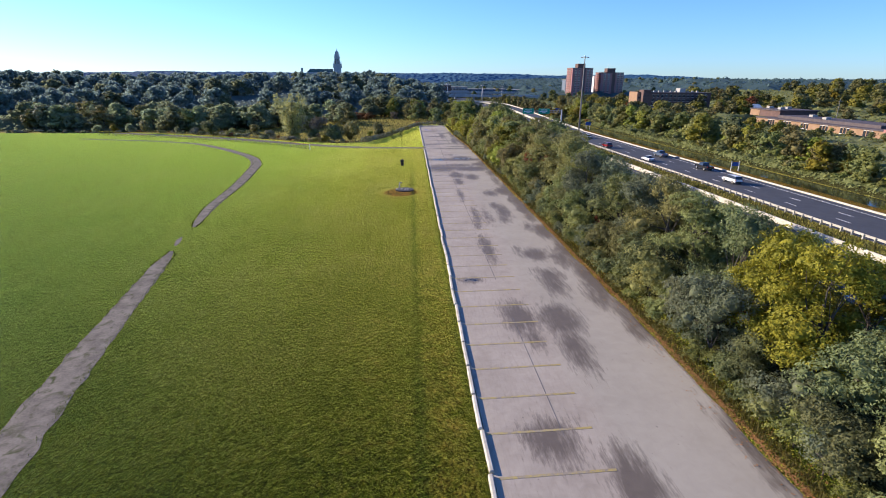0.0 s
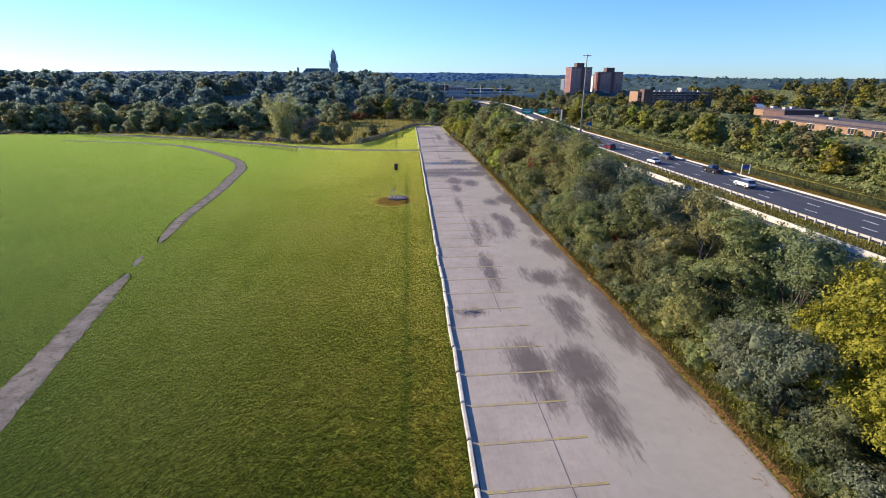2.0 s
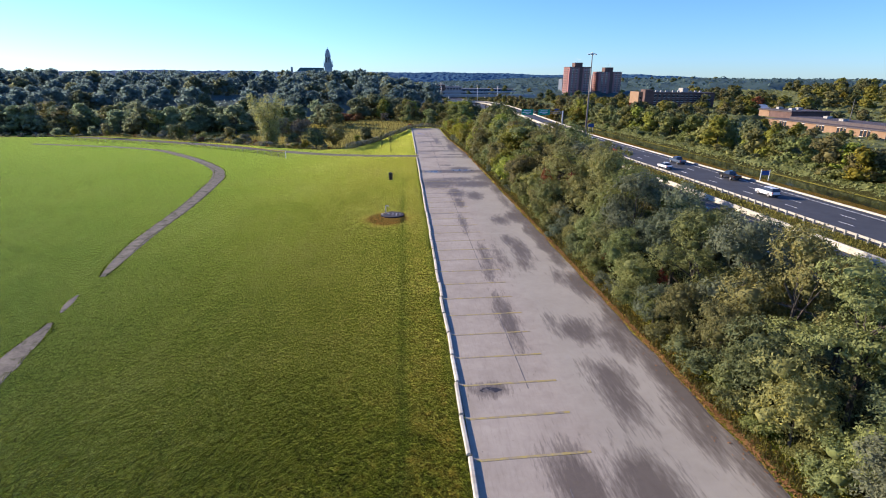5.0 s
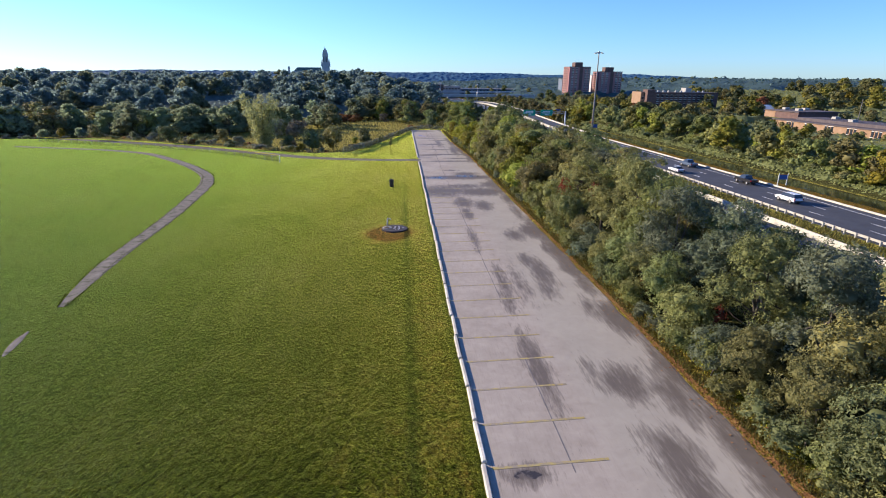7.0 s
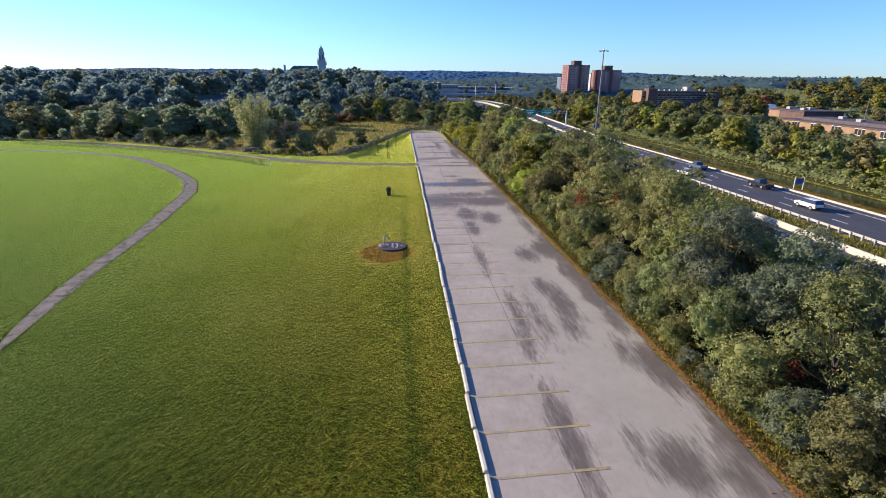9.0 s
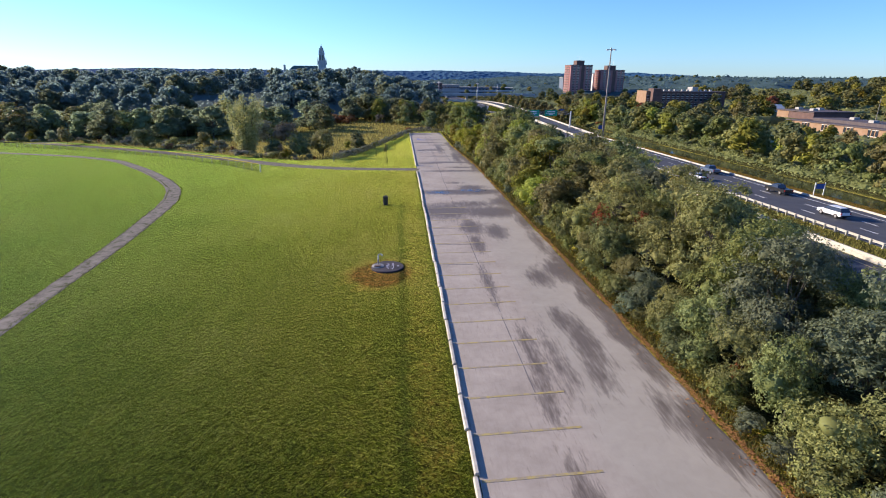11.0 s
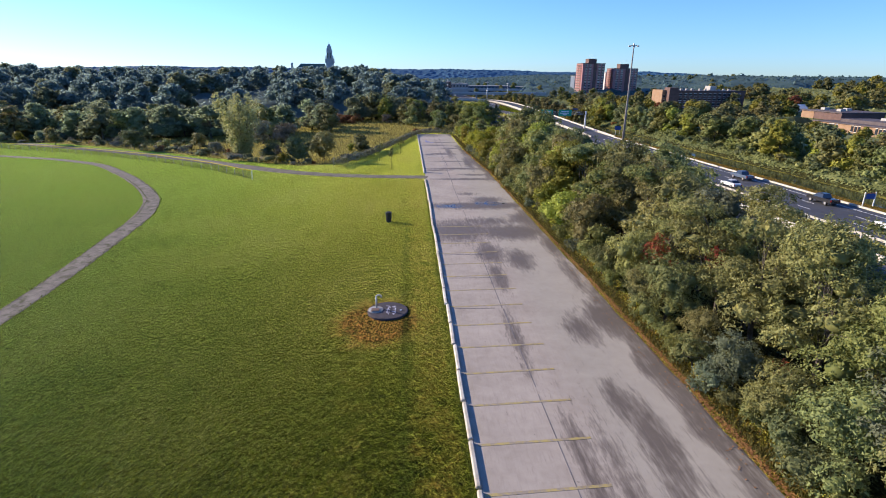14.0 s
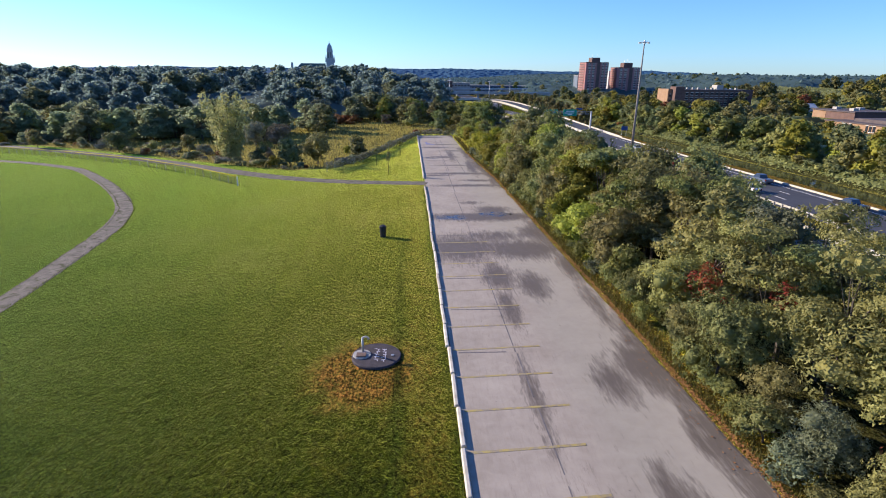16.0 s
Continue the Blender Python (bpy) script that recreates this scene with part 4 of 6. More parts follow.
for x, y, s, c in ((21.2, 90.5, 1.22, "dusky"), (22.4, 85.8, 1.08, "olive"), (20.6, 95.5, 1.16, "dusky"), (23.6, 92.5, 1.12, "dusky"), (20.2, 101.0, 1.02, "olive"), (19.8, 111.5, 1.08, "dark"), (20.8, 117.0, 1.0, "dusky"), (20.0, 130.5, 1.2, "dark"), (17.0, 83.5, 1.1, "olive"), (17.3, 79.0, 1.05, "olive"), (17.2, 89.0, 1.02, "dusky"), (17.8, 132.0, 1.3, "dark"), (18.2, 125.5, 1.22, "green"),
                   (17.6, 118.0, 1.05, "olive"), (17.6, 108.5, 1.08, "dusky"), (17.6, 139.0, 0.8, "dusky")):
    plant("back_tree", i % 4, x, y, c, s, 1.0, None, "on the bank above the highway", BELT)
    i += 1

# red creeper on the trees of the belt
for n, (cx, cy, cz, s, cnt) in enumerate(((13.3, 73.2, 4.4, 0.8, 210), (13.6, 72.4, 3.0, 0.9, 130), (13.5, 75.0, 3.4, 0.8, 130), (15.2, 70.5, 4.6, 0.6, 120), (13.5, 55.0, 0.9, 0.55, 150), (14.4, 47.5, 2.2, 0.55, 120), (15.2, 26.4, 2.4, 0.4, 60), (13.4, 93.0, 2.6, 0.5, 90), (14.6, 63.0, 1.5, 0.6, 120))):
    me = leaf_mesh("creeper", [(0, 0, 1.2, s * 0.7, s * 0.9, s * 1.1), (0.2, 0.3, 0.6, s * 0.6, s * 0.6, s * 0.9)], cnt, 0.12, 90 + n, LEAF["red"])
    ob = new("creeper", me)
    ob.matrix_basis = pose(cx, cy, cz - 1.2)
    tagged(ob, "scarlet creeper leaves climbing over a tree", "creeper", "red creepers in the belt")

# fallen leaves and weeds along the edge of the lot
rg = np.random.RandomState(3)


def scatter(name, count, place, size, material, label, category, upright=False):
    pts = [place(rg) for _ in range(count)]
    vs, fs = [], []
    for (x, y, z) in pts:
        s = size * rg.uniform(0.5, 1.4)
        a = rg.uniform(0, 6.28)
        if upright:
            h = s * rg.uniform(1.5, 3.5)
            lx, ly = rg.uniform(-0.4, 0.4) * h, rg.uniform(-0.4, 0.4) * h
            n = len(vs)
            vs += [(x - math.cos(a) * s * 0.3, y - math.sin(a) * s * 0.3, z), (x + math.cos(a) * s * 0.3, y + math.sin(a) * s * 0.3, z), (x + lx, y + ly, z + h)]
            fs.append((n, n + 1, n + 2))
        else:
            n = len(vs)
            t = rg.uniform(-0.35, 0.35, 4) * s
            for q in range(4):
                b = a + q * 1.57
                vs.append((x + math.cos(b) * s * (1 if q % 2 else 0.6), y + math.sin(b) * s * (1 if q % 2 else 0.6), z + 0.01 + abs(t[q])))
            fs.append((n, n + 1, n + 2, n + 3))
    g = Geo()
    g.v, g.f = vs, fs
    ob = new(name, g.mesh(name, material))
    return tagged(ob, label, category, kind="stuff")


def on_edge(r):
    y = r.uniform(-5, 150)
    e = lerp_table(y, LOT_EDGE)
    x = e + r.normal() * 0.16 + 0.12 if r.uniform() < 0.9 else e + r.uniform(-1.2, 1.4)
    return x, y, max(0.022 if x < e else 0.0, 0.0)


def on_verge(r):
    y = r.uniform(-5, 176)
    return lerp_table(y, LOT_EDGE) + 0.2 + abs(r.normal()) * 0.6, y, 0.0


scatter("fallen_leaves", 22000, on_edge, 0.05, M_LITTER, "brown and orange leaves fallen along the lot edge", "leaves")
scatter("verge_weeds", 24000, on_verge, 0.085, M_WEED, "rank grass and weeds below the trees", "weeds", True)


def on_meadow(r):
    while True:
        x, y = r.uniform(-95, 14), r.uniform(128, 262)
        e = lerp_table(x, LAWN_END)
        if y > e + 2 and (y < e + 40 or x > -45):
            return x, y, ground_z(x, y)


scatter("meadow_grass", 15000, on_meadow, 0.26, M_DRYSTALK, "tall tawny meadow grass and dry stalks", "meadow grass", True)


def on_median(r):
    y = r.uniform(30, 300)
    x = road_x(y) + r.uniform(-6.6, -1.4)
    return x, y, ground_z(x, y)


scatter("median_grass", 14000, on_median, 0.24, M_WEED, "rough yellowing grass on the highway median", "grass", True)


def on_tuft(r):
    # ragged grass along the kerb blocks, round the cover and the path's edges
    if r.uniform() < 0.42:
        return -0.26 - abs(r.normal()) * 0.12, r.uniform(-5, 117), 0.0
    line = PATH_FAR if r.uniform() < 0.75 else PATH_LINE
    k = r.randint(0, len(line) - 1)
    a, b, t = line[k], line[k + 1], r.uniform()
    x, y, w = (a[q] + (b[q] - a[q]) * t for q in range(3))
    s = 1 if r.uniform() < 0.5 else -1
    x += s * w * (0.5 - 0.06 * abs(r.normal()))
    return x, y, ground_z(x, y)


def turf(name, count, x0, x1, y0, y1, width, height, blades, material, label, seed):
    """Grass in little clumps of blades over a stretch of the lawn, off paths and bare soil."""
    r = np.random.RandomState(seed)
    x, y = r.uniform(x0, x1, count), r.uniform(y0, y1, count)
    keep = []
    for a, b in zip(x, y):
        near = min(math.hypot(a - (p[0] + (q[0] - p[0]) * t), b - (p[1] + (q[1] - p[1]) * t)) - p[2] * 0.5
                   for line in (PATH_LINE, PATH_FAR) for p, q in zip(line, line[1:]) for t in (0.0, 0.25, 0.5, 0.75))
        thin = smooth((a - x0) / 9) * smooth((b - y0) / 6) * smooth((y1 - b) / 30)
        keep.append(near > 0.15 and r.uniform() < thin and ((a + 4.6) / 3.2) ** 2 + ((b - 72.8) / 3.6) ** 2 > 1)
    x, y = x[keep], y[keep]
    z = np.array([ground_z(a, b) for a, b in zip(x, y)]) - 0.01
    root = np.stack([x, y, z], axis=1)
    tris = []
    for k in range(blades):
        a = r.uniform(0, 6.28, len(x))
        side = np.stack([np.cos(a), np.sin(a), 0 * a], axis=1) * width * r.uniform(0.6, 1.2, (len(x), 1))
        off = np.stack([r.normal(size=len(x)), r.normal(size=len(x)), 0 * a], axis=1) * width * 0.6
        tip = np.stack([r.normal(size=len(x)) * 0.5, r.normal(size=len(x)) * 0.5, np.ones(len(x))], axis=1) * height * r.uniform(0.5, 1.2, (len(x), 1))
        tris.append(np.stack([root + off - side, root + off + side, root + off + tip], axis=1))
    vs = np.concatenate(tris, axis=1).reshape(-1, 3)
    me = bpy.data.meshes.new(name)
    me.from_pydata(vs.tolist(), [], np.arange(len(vs)).reshape(-1, 3).tolist())
    me.materials.append(material)
    return tagged(new(name, me), label, "grass", kind="stuff")


M_TURF = foliage("turf_blades", (0.060, 0.085, 0.006), (0.150, 0.170, 0.020), None, 0.8, 0.5)
turf("lawn_grass", 60000, -26, -0.3, 10, 100, 0.026, 0.05, 3, M_TURF, "short tufted grass blades of the mown lawn", 3)
M_BLADE = foliage("grass_blades", (0.055, 0.080, 0.010), (0.14, 0.17, 0.03))
scatter("grass_tufts", 10000, on_tuft, 0.05, M_BLADE, "ragged grass tufts along kerb and path edges", "grass", True)

def canopy(name, xs, ys, height, lump, colour, label, inside=None, leaves=0, leaf=0.6):
    """Closed leafy undergrowth below and behind the single trees."""
    vs, fs, nx = [], [], len(xs)
    for y in ys:
        for x in xs:
            h = height + lump * (noise.noise(Vector((x * 0.11, y * 0.11, 1.7))) + 0.7 * noise.noise(Vector((x * 0.31, y * 0.29, 4.2))))
            k = inside(x, y) if inside else 1.0
            jx, jy = 0.8 * noise.noise(Vector((x, y, 9.0))), 0.8 * noise.noise(Vector((x, y, 3.0)))
            vs.append((x + jx, y + jy, ground_z(x, y) - 0.4 + max(0.0, h + 0.4) * k))
    for j in range(len(ys) - 1):
        for i in range(nx - 1):
            a = j * nx + i
            if inside and max(inside(xs[i], ys[j]), inside(xs[i + 1], ys[j + 1])) <= 0:
                continue
            fs += [(a, a + 1, a + nx + 1), (a, a + nx + 1, a + nx)]
    if leaves and fs:
        r = np.random.RandomState(len(name))
        P, F = np.array(vs), np.array(fs)
        pick = F[r.randint(0, len(F), leaves)]
        w = r.dirichlet((1, 1, 1), leaves)
        pos = (P[pick] * w[:, :, None]).sum(axis=1)
        nr = np.cross(P[pick[:, 1]] - P[pick[:, 0]], P[pick[:, 2]] - P[pick[:, 0]])
        nr /= np.linalg.norm(nr, axis=1, keepdims=True) + 1e-9
        pos += nr * r.uniform(-0.1, 0.9, (leaves, 1)) * leaf
        nr = nr + r.normal(size=(leaves, 3)) * 0.55
        u = np.cross(nr, r.normal(size=(leaves, 3)))
        u /= np.linalg.norm(u, axis=1, keepdims=True) + 1e-9
        v = np.cross(nr, u)
        v /= np.linalg.norm(v, axis=1, keepdims=True) + 1e-9
        s = leaf * r.uniform(0.5, 1.3, (leaves, 1))
        q = np.stack([pos - v * s, pos + u * s * 0.7, pos + v * s, pos - u * s * 0.7], axis=1).reshape(-1, 3)
        n0 = len(vs)
        vs += [tuple(p) for p in q]
        fs += [tuple(range(n0 + 4 * i, n0 + 4 * i + 4)) for i in range(leaves)]
    g = Geo()
    g.v, g.f = vs, fs
    ob = new(name, g.mesh(name, LEAF[colour], True))
    return tagged(ob, label, "undergrowth", kind="stuff")


canopy("hill_undergrowth", list(np.arange(-420, 24, 3.0)), list(np.arange(262, 440, 3.0)), 3.8, 1.8, "wood", "dense grey-green undergrowth on the wooded hill, paled with painted haze",
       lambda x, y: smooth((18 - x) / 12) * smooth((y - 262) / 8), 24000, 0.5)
canopy("wood_undergrowth", list(np.arange(-170, -40, 2.0)), list(np.arange(196, 264, 2.0)), 3.4, 1.8, "pale", "leafy undergrowth at the edge of the wood",
       lambda x, y: smooth((y - 204) / 8) * smooth((-46 - x) / 8), 16000, 0.65)
canopy("bank_undergrowth", list(np.arange(88, 330, 2.6)), list(np.arange(60, 520, 2.8)), 3.0, 2.0, "dusky", "leafy undergrowth on the far river bank",
       lambda x, y: smooth((x - road_x(y) - 44) / 5) * (0.0 if 172 < x < 202 and 180 < y < 292 else 0.5 if 112 < x < 176 and 20 + 0.93 * (x + 3) < y < 34 + 1.42 * (x + 3) else 1.0), 24000, 0.7)
canopy("bank_scrub", list(np.arange(86, 116, 1.2)), list(np.arange(56, 346, 1.4)), 0.9, 1.1, "dusky", "low olive green scrub along the river bank",
       lambda x, y: smooth((x - road_x(y) - 31.5) / 3) * (1 - smooth((x - road_x(y) - 50) / 3)), 40000, 0.4)
canopy("far_canopy", list(np.arange(-900, 1700, 10.0)), list(np.arange(520, 1750, 12.0)), 5.0, 5.5, "far", "wooded land stretching to the escarpment, tinted with painted haze",
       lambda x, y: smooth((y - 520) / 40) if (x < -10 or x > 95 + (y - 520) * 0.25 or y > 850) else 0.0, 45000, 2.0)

# ---------- wood beyond the lawn ----------
WOOD = "trees beyond the lawn"
rw = random.Random(21)
plant("poplar", 0, -35.5, 150.5, "silver", 1.05, 1.0, 0.4, "standing by itself beyond the fence", WOOD)
for x, y, c, s in ((-19.5, 149.5, "olive", 1.75), (-23.0, 142.5, "dark", 1.35), (-11.6, 150.0, "dark", 1.2), (-29.3, 146.0, "dark", 1.0), (-25.2, 139.5, "yellow", 0.55), (-62.0, 162, "dark", 1.3),
                   (-86, 174, "olive", 1.1), (-9.5, 226, "bare", 0.9), (-33, 176, "bare", 1.6), (-39, 179, "bare", 1.5), (-52, 172, "olive", 1.0), (-45, 163, "bare", 0.8), (-70, 171, "bare", 0.7),
                   (-77, 176, "pale", 0.7), (-58, 168, "olive", 0.8), (-15, 160, "lime", 0.5), (-30, 156, "bare", 0.7), (-102, 186, "yellow", 0.9), (-110, 190, "pale", 0.9), (-98, 188, "pale", 1.0)):
    plant("end_bush", rw.randint(0, 4), x, y, c, s, 0.95, None, "in the meadow beyond the lawn", WOOD)
for n in range(10):
    plant("shrub", rw.randint(0, 3), -24 + rw.uniform(-6, 8), 236 + rw.uniform(-5, 8), "rust", rw.uniform(0.9, 1.5), 0.8, None, "at the far side of the meadow", WOOD)
scrub = Wood()
for n in range(150):
    x = rw.uniform(-140, 6)
    y = lerp_table(x, LAWN_END) + rw.uniform(3, 26) * (1 if x < -40 else 0.45)
    scrub.add("shrub", rw.randint(0, 3), x, y, rw.choice(["olive", "dark", "bare", "pale", "olive", "bare", "rust" if n % 3 == 0 else "bare"]), rw.uniform(0.35, 0.8), 0.6)
scrub.build("meadow_scrub", "low mixed scrub scattered over the meadow")
# front row of the wood
for n in range(66):
    x = -150 + n * 2.25 + rw.uniform(-1.5, 1.5)
    y = rw.uniform(192, 214) if x < -48 else rw.uniform(238, 256)
    if x < -95:
        y = rw.uniform(200, 225)
    if -48 < x < -26:
        y = rw.uniform(182, 232)
    c = rw.choice(["pale", "grey", "pale", "pale", "dusky", "olive", "pale"])
    plant("far", rw.randint(0, 4), x, y, c, rw.uniform(0.92, 1.2), rw.uniform(0.76, 0.9), None, "at the edge of the wood", WOOD)
plant("far", 1, -10.5, 238, "lime", 0.85, 1.0, None, "at the edge of the wood", WOOD)
# behind the far end of the lot
for n in range(46):
    x = rw.uniform(-6, 26)
    y = rw.uniform(196, 290) if x < 14 else rw.uniform(186, 290)
    if x < 5 and y < 215:
        continue
    c = rw.choice(["green", "olive", "dark", "olive", "lime", "rust" if n % 9 == 0 else "grey"])
    plant("far", rw.randint(0, 4), x, y, c, (rw.uniform(0.45, 0.6) if x > 7 else rw.uniform(0.55, 0.85)) if y < 225 else rw.uniform(0.6, 0.8) - 0.012 * max(0, x), 1.0, None, "behind the far end of the lot", WOOD)
for x, y, s, c in ((17.0, 184, 1.2, "dark"), (20.0, 182, 1.0, "dark"), (13.6, 186, 1.0, "dark"), (10.5, 191, 0.7, "olive")):
    plant("tree", 1, x, y, c, s, 0.95, None, "at the far end of the lot", WOOD)
# wooded hill
hill = Wood()
for n in range(330):
    x = rw.uniform(-330, 14)
    y = rw.uniform(262, 440)
    if x > -20 and y > 330 and rw.random() < 0.5:
        continue
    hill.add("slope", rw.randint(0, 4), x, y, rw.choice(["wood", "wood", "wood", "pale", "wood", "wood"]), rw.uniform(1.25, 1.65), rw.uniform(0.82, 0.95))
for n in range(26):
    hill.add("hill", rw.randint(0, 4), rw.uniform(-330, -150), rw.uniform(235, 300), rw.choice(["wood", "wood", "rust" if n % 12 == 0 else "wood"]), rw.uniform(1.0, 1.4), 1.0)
hill.build("hill_woods", "dense green woods covering the hill, paled with painted haze")

# ---------- wood beyond the highway ----------
EAST = "trees beyond the highway"
re_ = random.Random(33)
east = Wood()
for n in range(180):
    y = re_.uniform(70, 500)
    x = road_x(y) + 46 + re_.uniform(0, 1) ** 1.3 * (80 + y * 0.25)
    if 160 < x < 232 and 180 < y < 285 or (140 < x < 215 and 340 < y < 400):
        continue
    near = x - road_x(y) < 52
    low = 0.62 if 104 < x < 176 and 20 + 0.93 * (x + 3) < y < 34 + 1.42 * (x + 3) else 1.0
    c = re_.choice(["olive", "lime", "dark", "lime", "dusky", "green", "yellow" if n % 7 == 0 else "dark", "rust" if n % 13 == 0 else "olive"])
    if near and y < 330:
        plant("far", re_.randint(0, 4), x, y, c, re_.uniform(0.7, 0.95) * (0.5 + 0.5 * low), re_.uniform(0.85, 1.05), None, "on the far bank of the river", EAST)
    else:
        east.add("hill", re_.randint(0, 4), x, y, c, re_.uniform(1.05, 1.4) * low, re_.uniform(0.75, 0.9))
for n in range(90):
    x = re_.uniform(190, 420)
    y = re_.uniform(300, 480)
    east.add("hill", re_.randint(0, 4), x, y, re_.choice(["dusky", "green", "dark", "lime", "yellow" if n % 6 == 0 else "lime"]), re_.uniform(1.2, 1.55), 0.85)
for n in range(60):
    x, y = re_.uniform(206, 330), re_.uniform(175, 310)
    east.add("hill", re_.randint(0, 4), x, y, re_.choice(["dusky", "green", "olive", "lime", "dark"]), re_.uniform(0.8, 1.1), 0.85)
for n in range(70):
    y = re_.uniform(70, 330)
    x = road_x(y) + 32.5 + re_.uniform(0, 5)
    plant("shrub", re_.randint(0, 3), x, y, re_.choice(["olive", "dark", "green", "dark", "rust" if n % 9 == 0 else "green"]), re_.uniform(0.7, 1.3), 0.8, None, "on the river bank", EAST)
for n in range(60):
    y = re_.uniform(285, 520)
    x = road_x(y) + 22 + re_.uniform(0, 22)
    east.add("hill", re_.randint(0, 4), x, y, re_.choice(["olive", "green", "lime", "yellow" if n % 6 == 0 else "olive"]), re_.uniform(0.5, 0.8), 1.0)
east.build("valley_woods", "mixed autumn woods on the far side of the river")
for n in range(66):
    y = 72 + n * 4.1 + re_.uniform(-2, 2)
    c = re_.choice(["green", "olive", "lime", "dusky", "olive", "lime", "dark"])
    plant("far", re_.randint(0, 4), road_x(y) + 36.5 + re_.uniform(0, 8), y, c, re_.uniform(1.0, 1.25) * (0.78 if y < 168 else 1.0), re_.uniform(0.85, 1.0), None, "on the far bank of the river", EAST)
for n in range(14):
    plant("far", re_.randint(0, 4), re_.uniform(160, 170), 180 + n * 7.5, re_.choice(["green", "olive", "dark"]), re_.uniform(0.34, 0.46), 1.0, None, "in front of the school", EAST)
plant("far", 2, 97.5, 124.0, "yellow", 0.86, 0.95, None, "on the river bank", EAST)
plant("bush", 2, 101.5, 119.5, "yellow", 1.5, 1.0, None, "on the river bank", EAST)
# ---------- highway ----------
def offset_line(o, y0, y1, step=8.0):
    return [(road_x(y) + o, y) for y in np.arange(y0, y1 + 0.1, step)]


def ribbon(name, o0, o1, y0, y1, z, material, th=0.3):
    g = Geo()
    ys = list(np.arange(y0, y1 + 0.1, 10.0))
    vs = []
    for y in ys:
        for o, dz in ((o0, -th), (o0, 0), (o1, 0), (o1, -th)):
            vs.append((road_x(y) + o, y, z + dz))
    fs = []
    for i in range(len(ys) - 1):
        for j in range(3):
            a = i * 4 + j
            fs.append((a, a + 4, a + 5, a + 1))
    g.add(vs, fs)
    ob = put(name, g, material)
    return ob


road = tagged(ribbon("road", -0.6, 14.4, -60, 640, ROAD_Z + 0.06, M_ROAD), "three-lane highway carriageway of dark asphalt", "road", kind="structure")
road2 = tagged(ribbon("road", -22.0, -7.8, -60, 640, ROAD_Z + 0.06, M_ROAD), "opposite highway carriageway behind the trees", "road", kind="structure")
TOP = ROAD_Z + 0.066
for parent, offs, edges in ((road, (4.6, 8.5), (0.8, 12.4)), (road2, (-18.0, -13.6), (-20.9, -9.2))):
    for o in edges:
        g = Geo()
        for y in np.arange(-50, 630, 20.0):
            g.box((road_x(y + 10) + o, y + 10, TOP), (0.15, 20.0, 0.008), 0.03)
        put("edge_line", g, M_WHITE if o != -9.2 else M_YELLOW, parent)
    dash = Geo().box((0, 0, 0), (0.16, 3.0, 0.008), 0.03).mesh("lane_dash", M_WHITE)
    for n, o in enumerate(offs):
        for y in np.arange(8.0, 430, 12.0):
            d = new("lane_dash", dash)
            d.parent = parent
            d.matrix_basis = pose(road_x(y + 4 * n) + o, y + 4 * n, TOP)

# concrete parapet on the river side
g = Geo()
for y in np.arange(-50, 300, 6.0):
    g.box((road_x(y + 3) + 14.75, y + 3, ROAD_Z + 0.14), (0.3, 6.0, 0.36), 0.03, 0.8)
tagged(put("parapet", g, M_BARRIER), "long pale concrete parapet beside the highway", "parapet", kind="structure")
# white barrier between median and the opposite carriageway
seg = Geo().box((0, 0, 0.26), (0.62, 3.96, 0.52), 0.03, 0.9).box((0, 0, 0.68), (0.3, 3.96, 0.36), 0.03, 0.75).mesh("barrier_section", M_BARRIER)
for n, y in enumerate(np.arange(20.0, 330, 4.0)):
    ob = new("barrier_section", seg)
    ob.matrix_basis = pose(road_x(y) - 7.2, y, ROAD_Z - 0.02)
    tagged(ob, "white concrete barrier section at the edge of the median", "barrier", "barrier sections on the median")
# guard rail
gr = empty("guard_rail", road_x(150) - 1.0, 150, ROAD_Z)
g = Geo()
for y in np.arange(-50, 330, 4.0):
    c = (road_x(y + 2) - road_x(150), y + 2 - 150)
    g.box((c[0] + 0.1, c[1], 0.74), (0.05, 4.0, 0.12), 0.03)
    g.box((c[0] + 0.13, c[1], 0.62), (0.03, 4.0, 0.12), 0.03)
    g.box((c[0] + 0.1, c[1], 0.50), (0.05, 4.0, 0.12), 0.03)
put("rail", g, M_WEATHERED, gr)
pm = Geo().box((0, 0, 0.36), (0.2, 0.2, 0.84)).mesh("post", M_WEATHERED)
for y in np.arange(-2, 330, 2.0):
    p = new("post", pm)
    p.parent = gr
    p.matrix_basis = pose(road_x(y) - road_x(150), y - 150, 0)
tagged(gr, "weathered steel guard rail on square posts beside the median", "guard rail")

# river
g = Geo()
ys = list(np.arange(-60, 420, 20.0))
vs = []
for y in ys:
    r = road_x(y)
    vs += [(r + 20.5, y, ROAD_Z - 1.1), (r + 38, y, ROAD_Z - 1.1)]
g.add(vs, [(2 * i, 2 * i + 1, 2 * i + 3, 2 * i + 2) for i in range(len(ys) - 1)])
tagged(put("water", g, M_WATER), "dark still river below the wooded bank", "river", kind="structure")

# ramp that leaves the highway, climbs and crosses it
RAMP = [(69.5, 235, -6.96), (70.2, 275, -6.6), (70.0, 315, -5.9), (69.0, 345, -5.0), (66.0, 375, -3.8), (60.5, 395, -2.6), (52, 407, -1.9), (38, 411, -1.6), (15, 408, -1.5), (-20, 400, -1.5)]


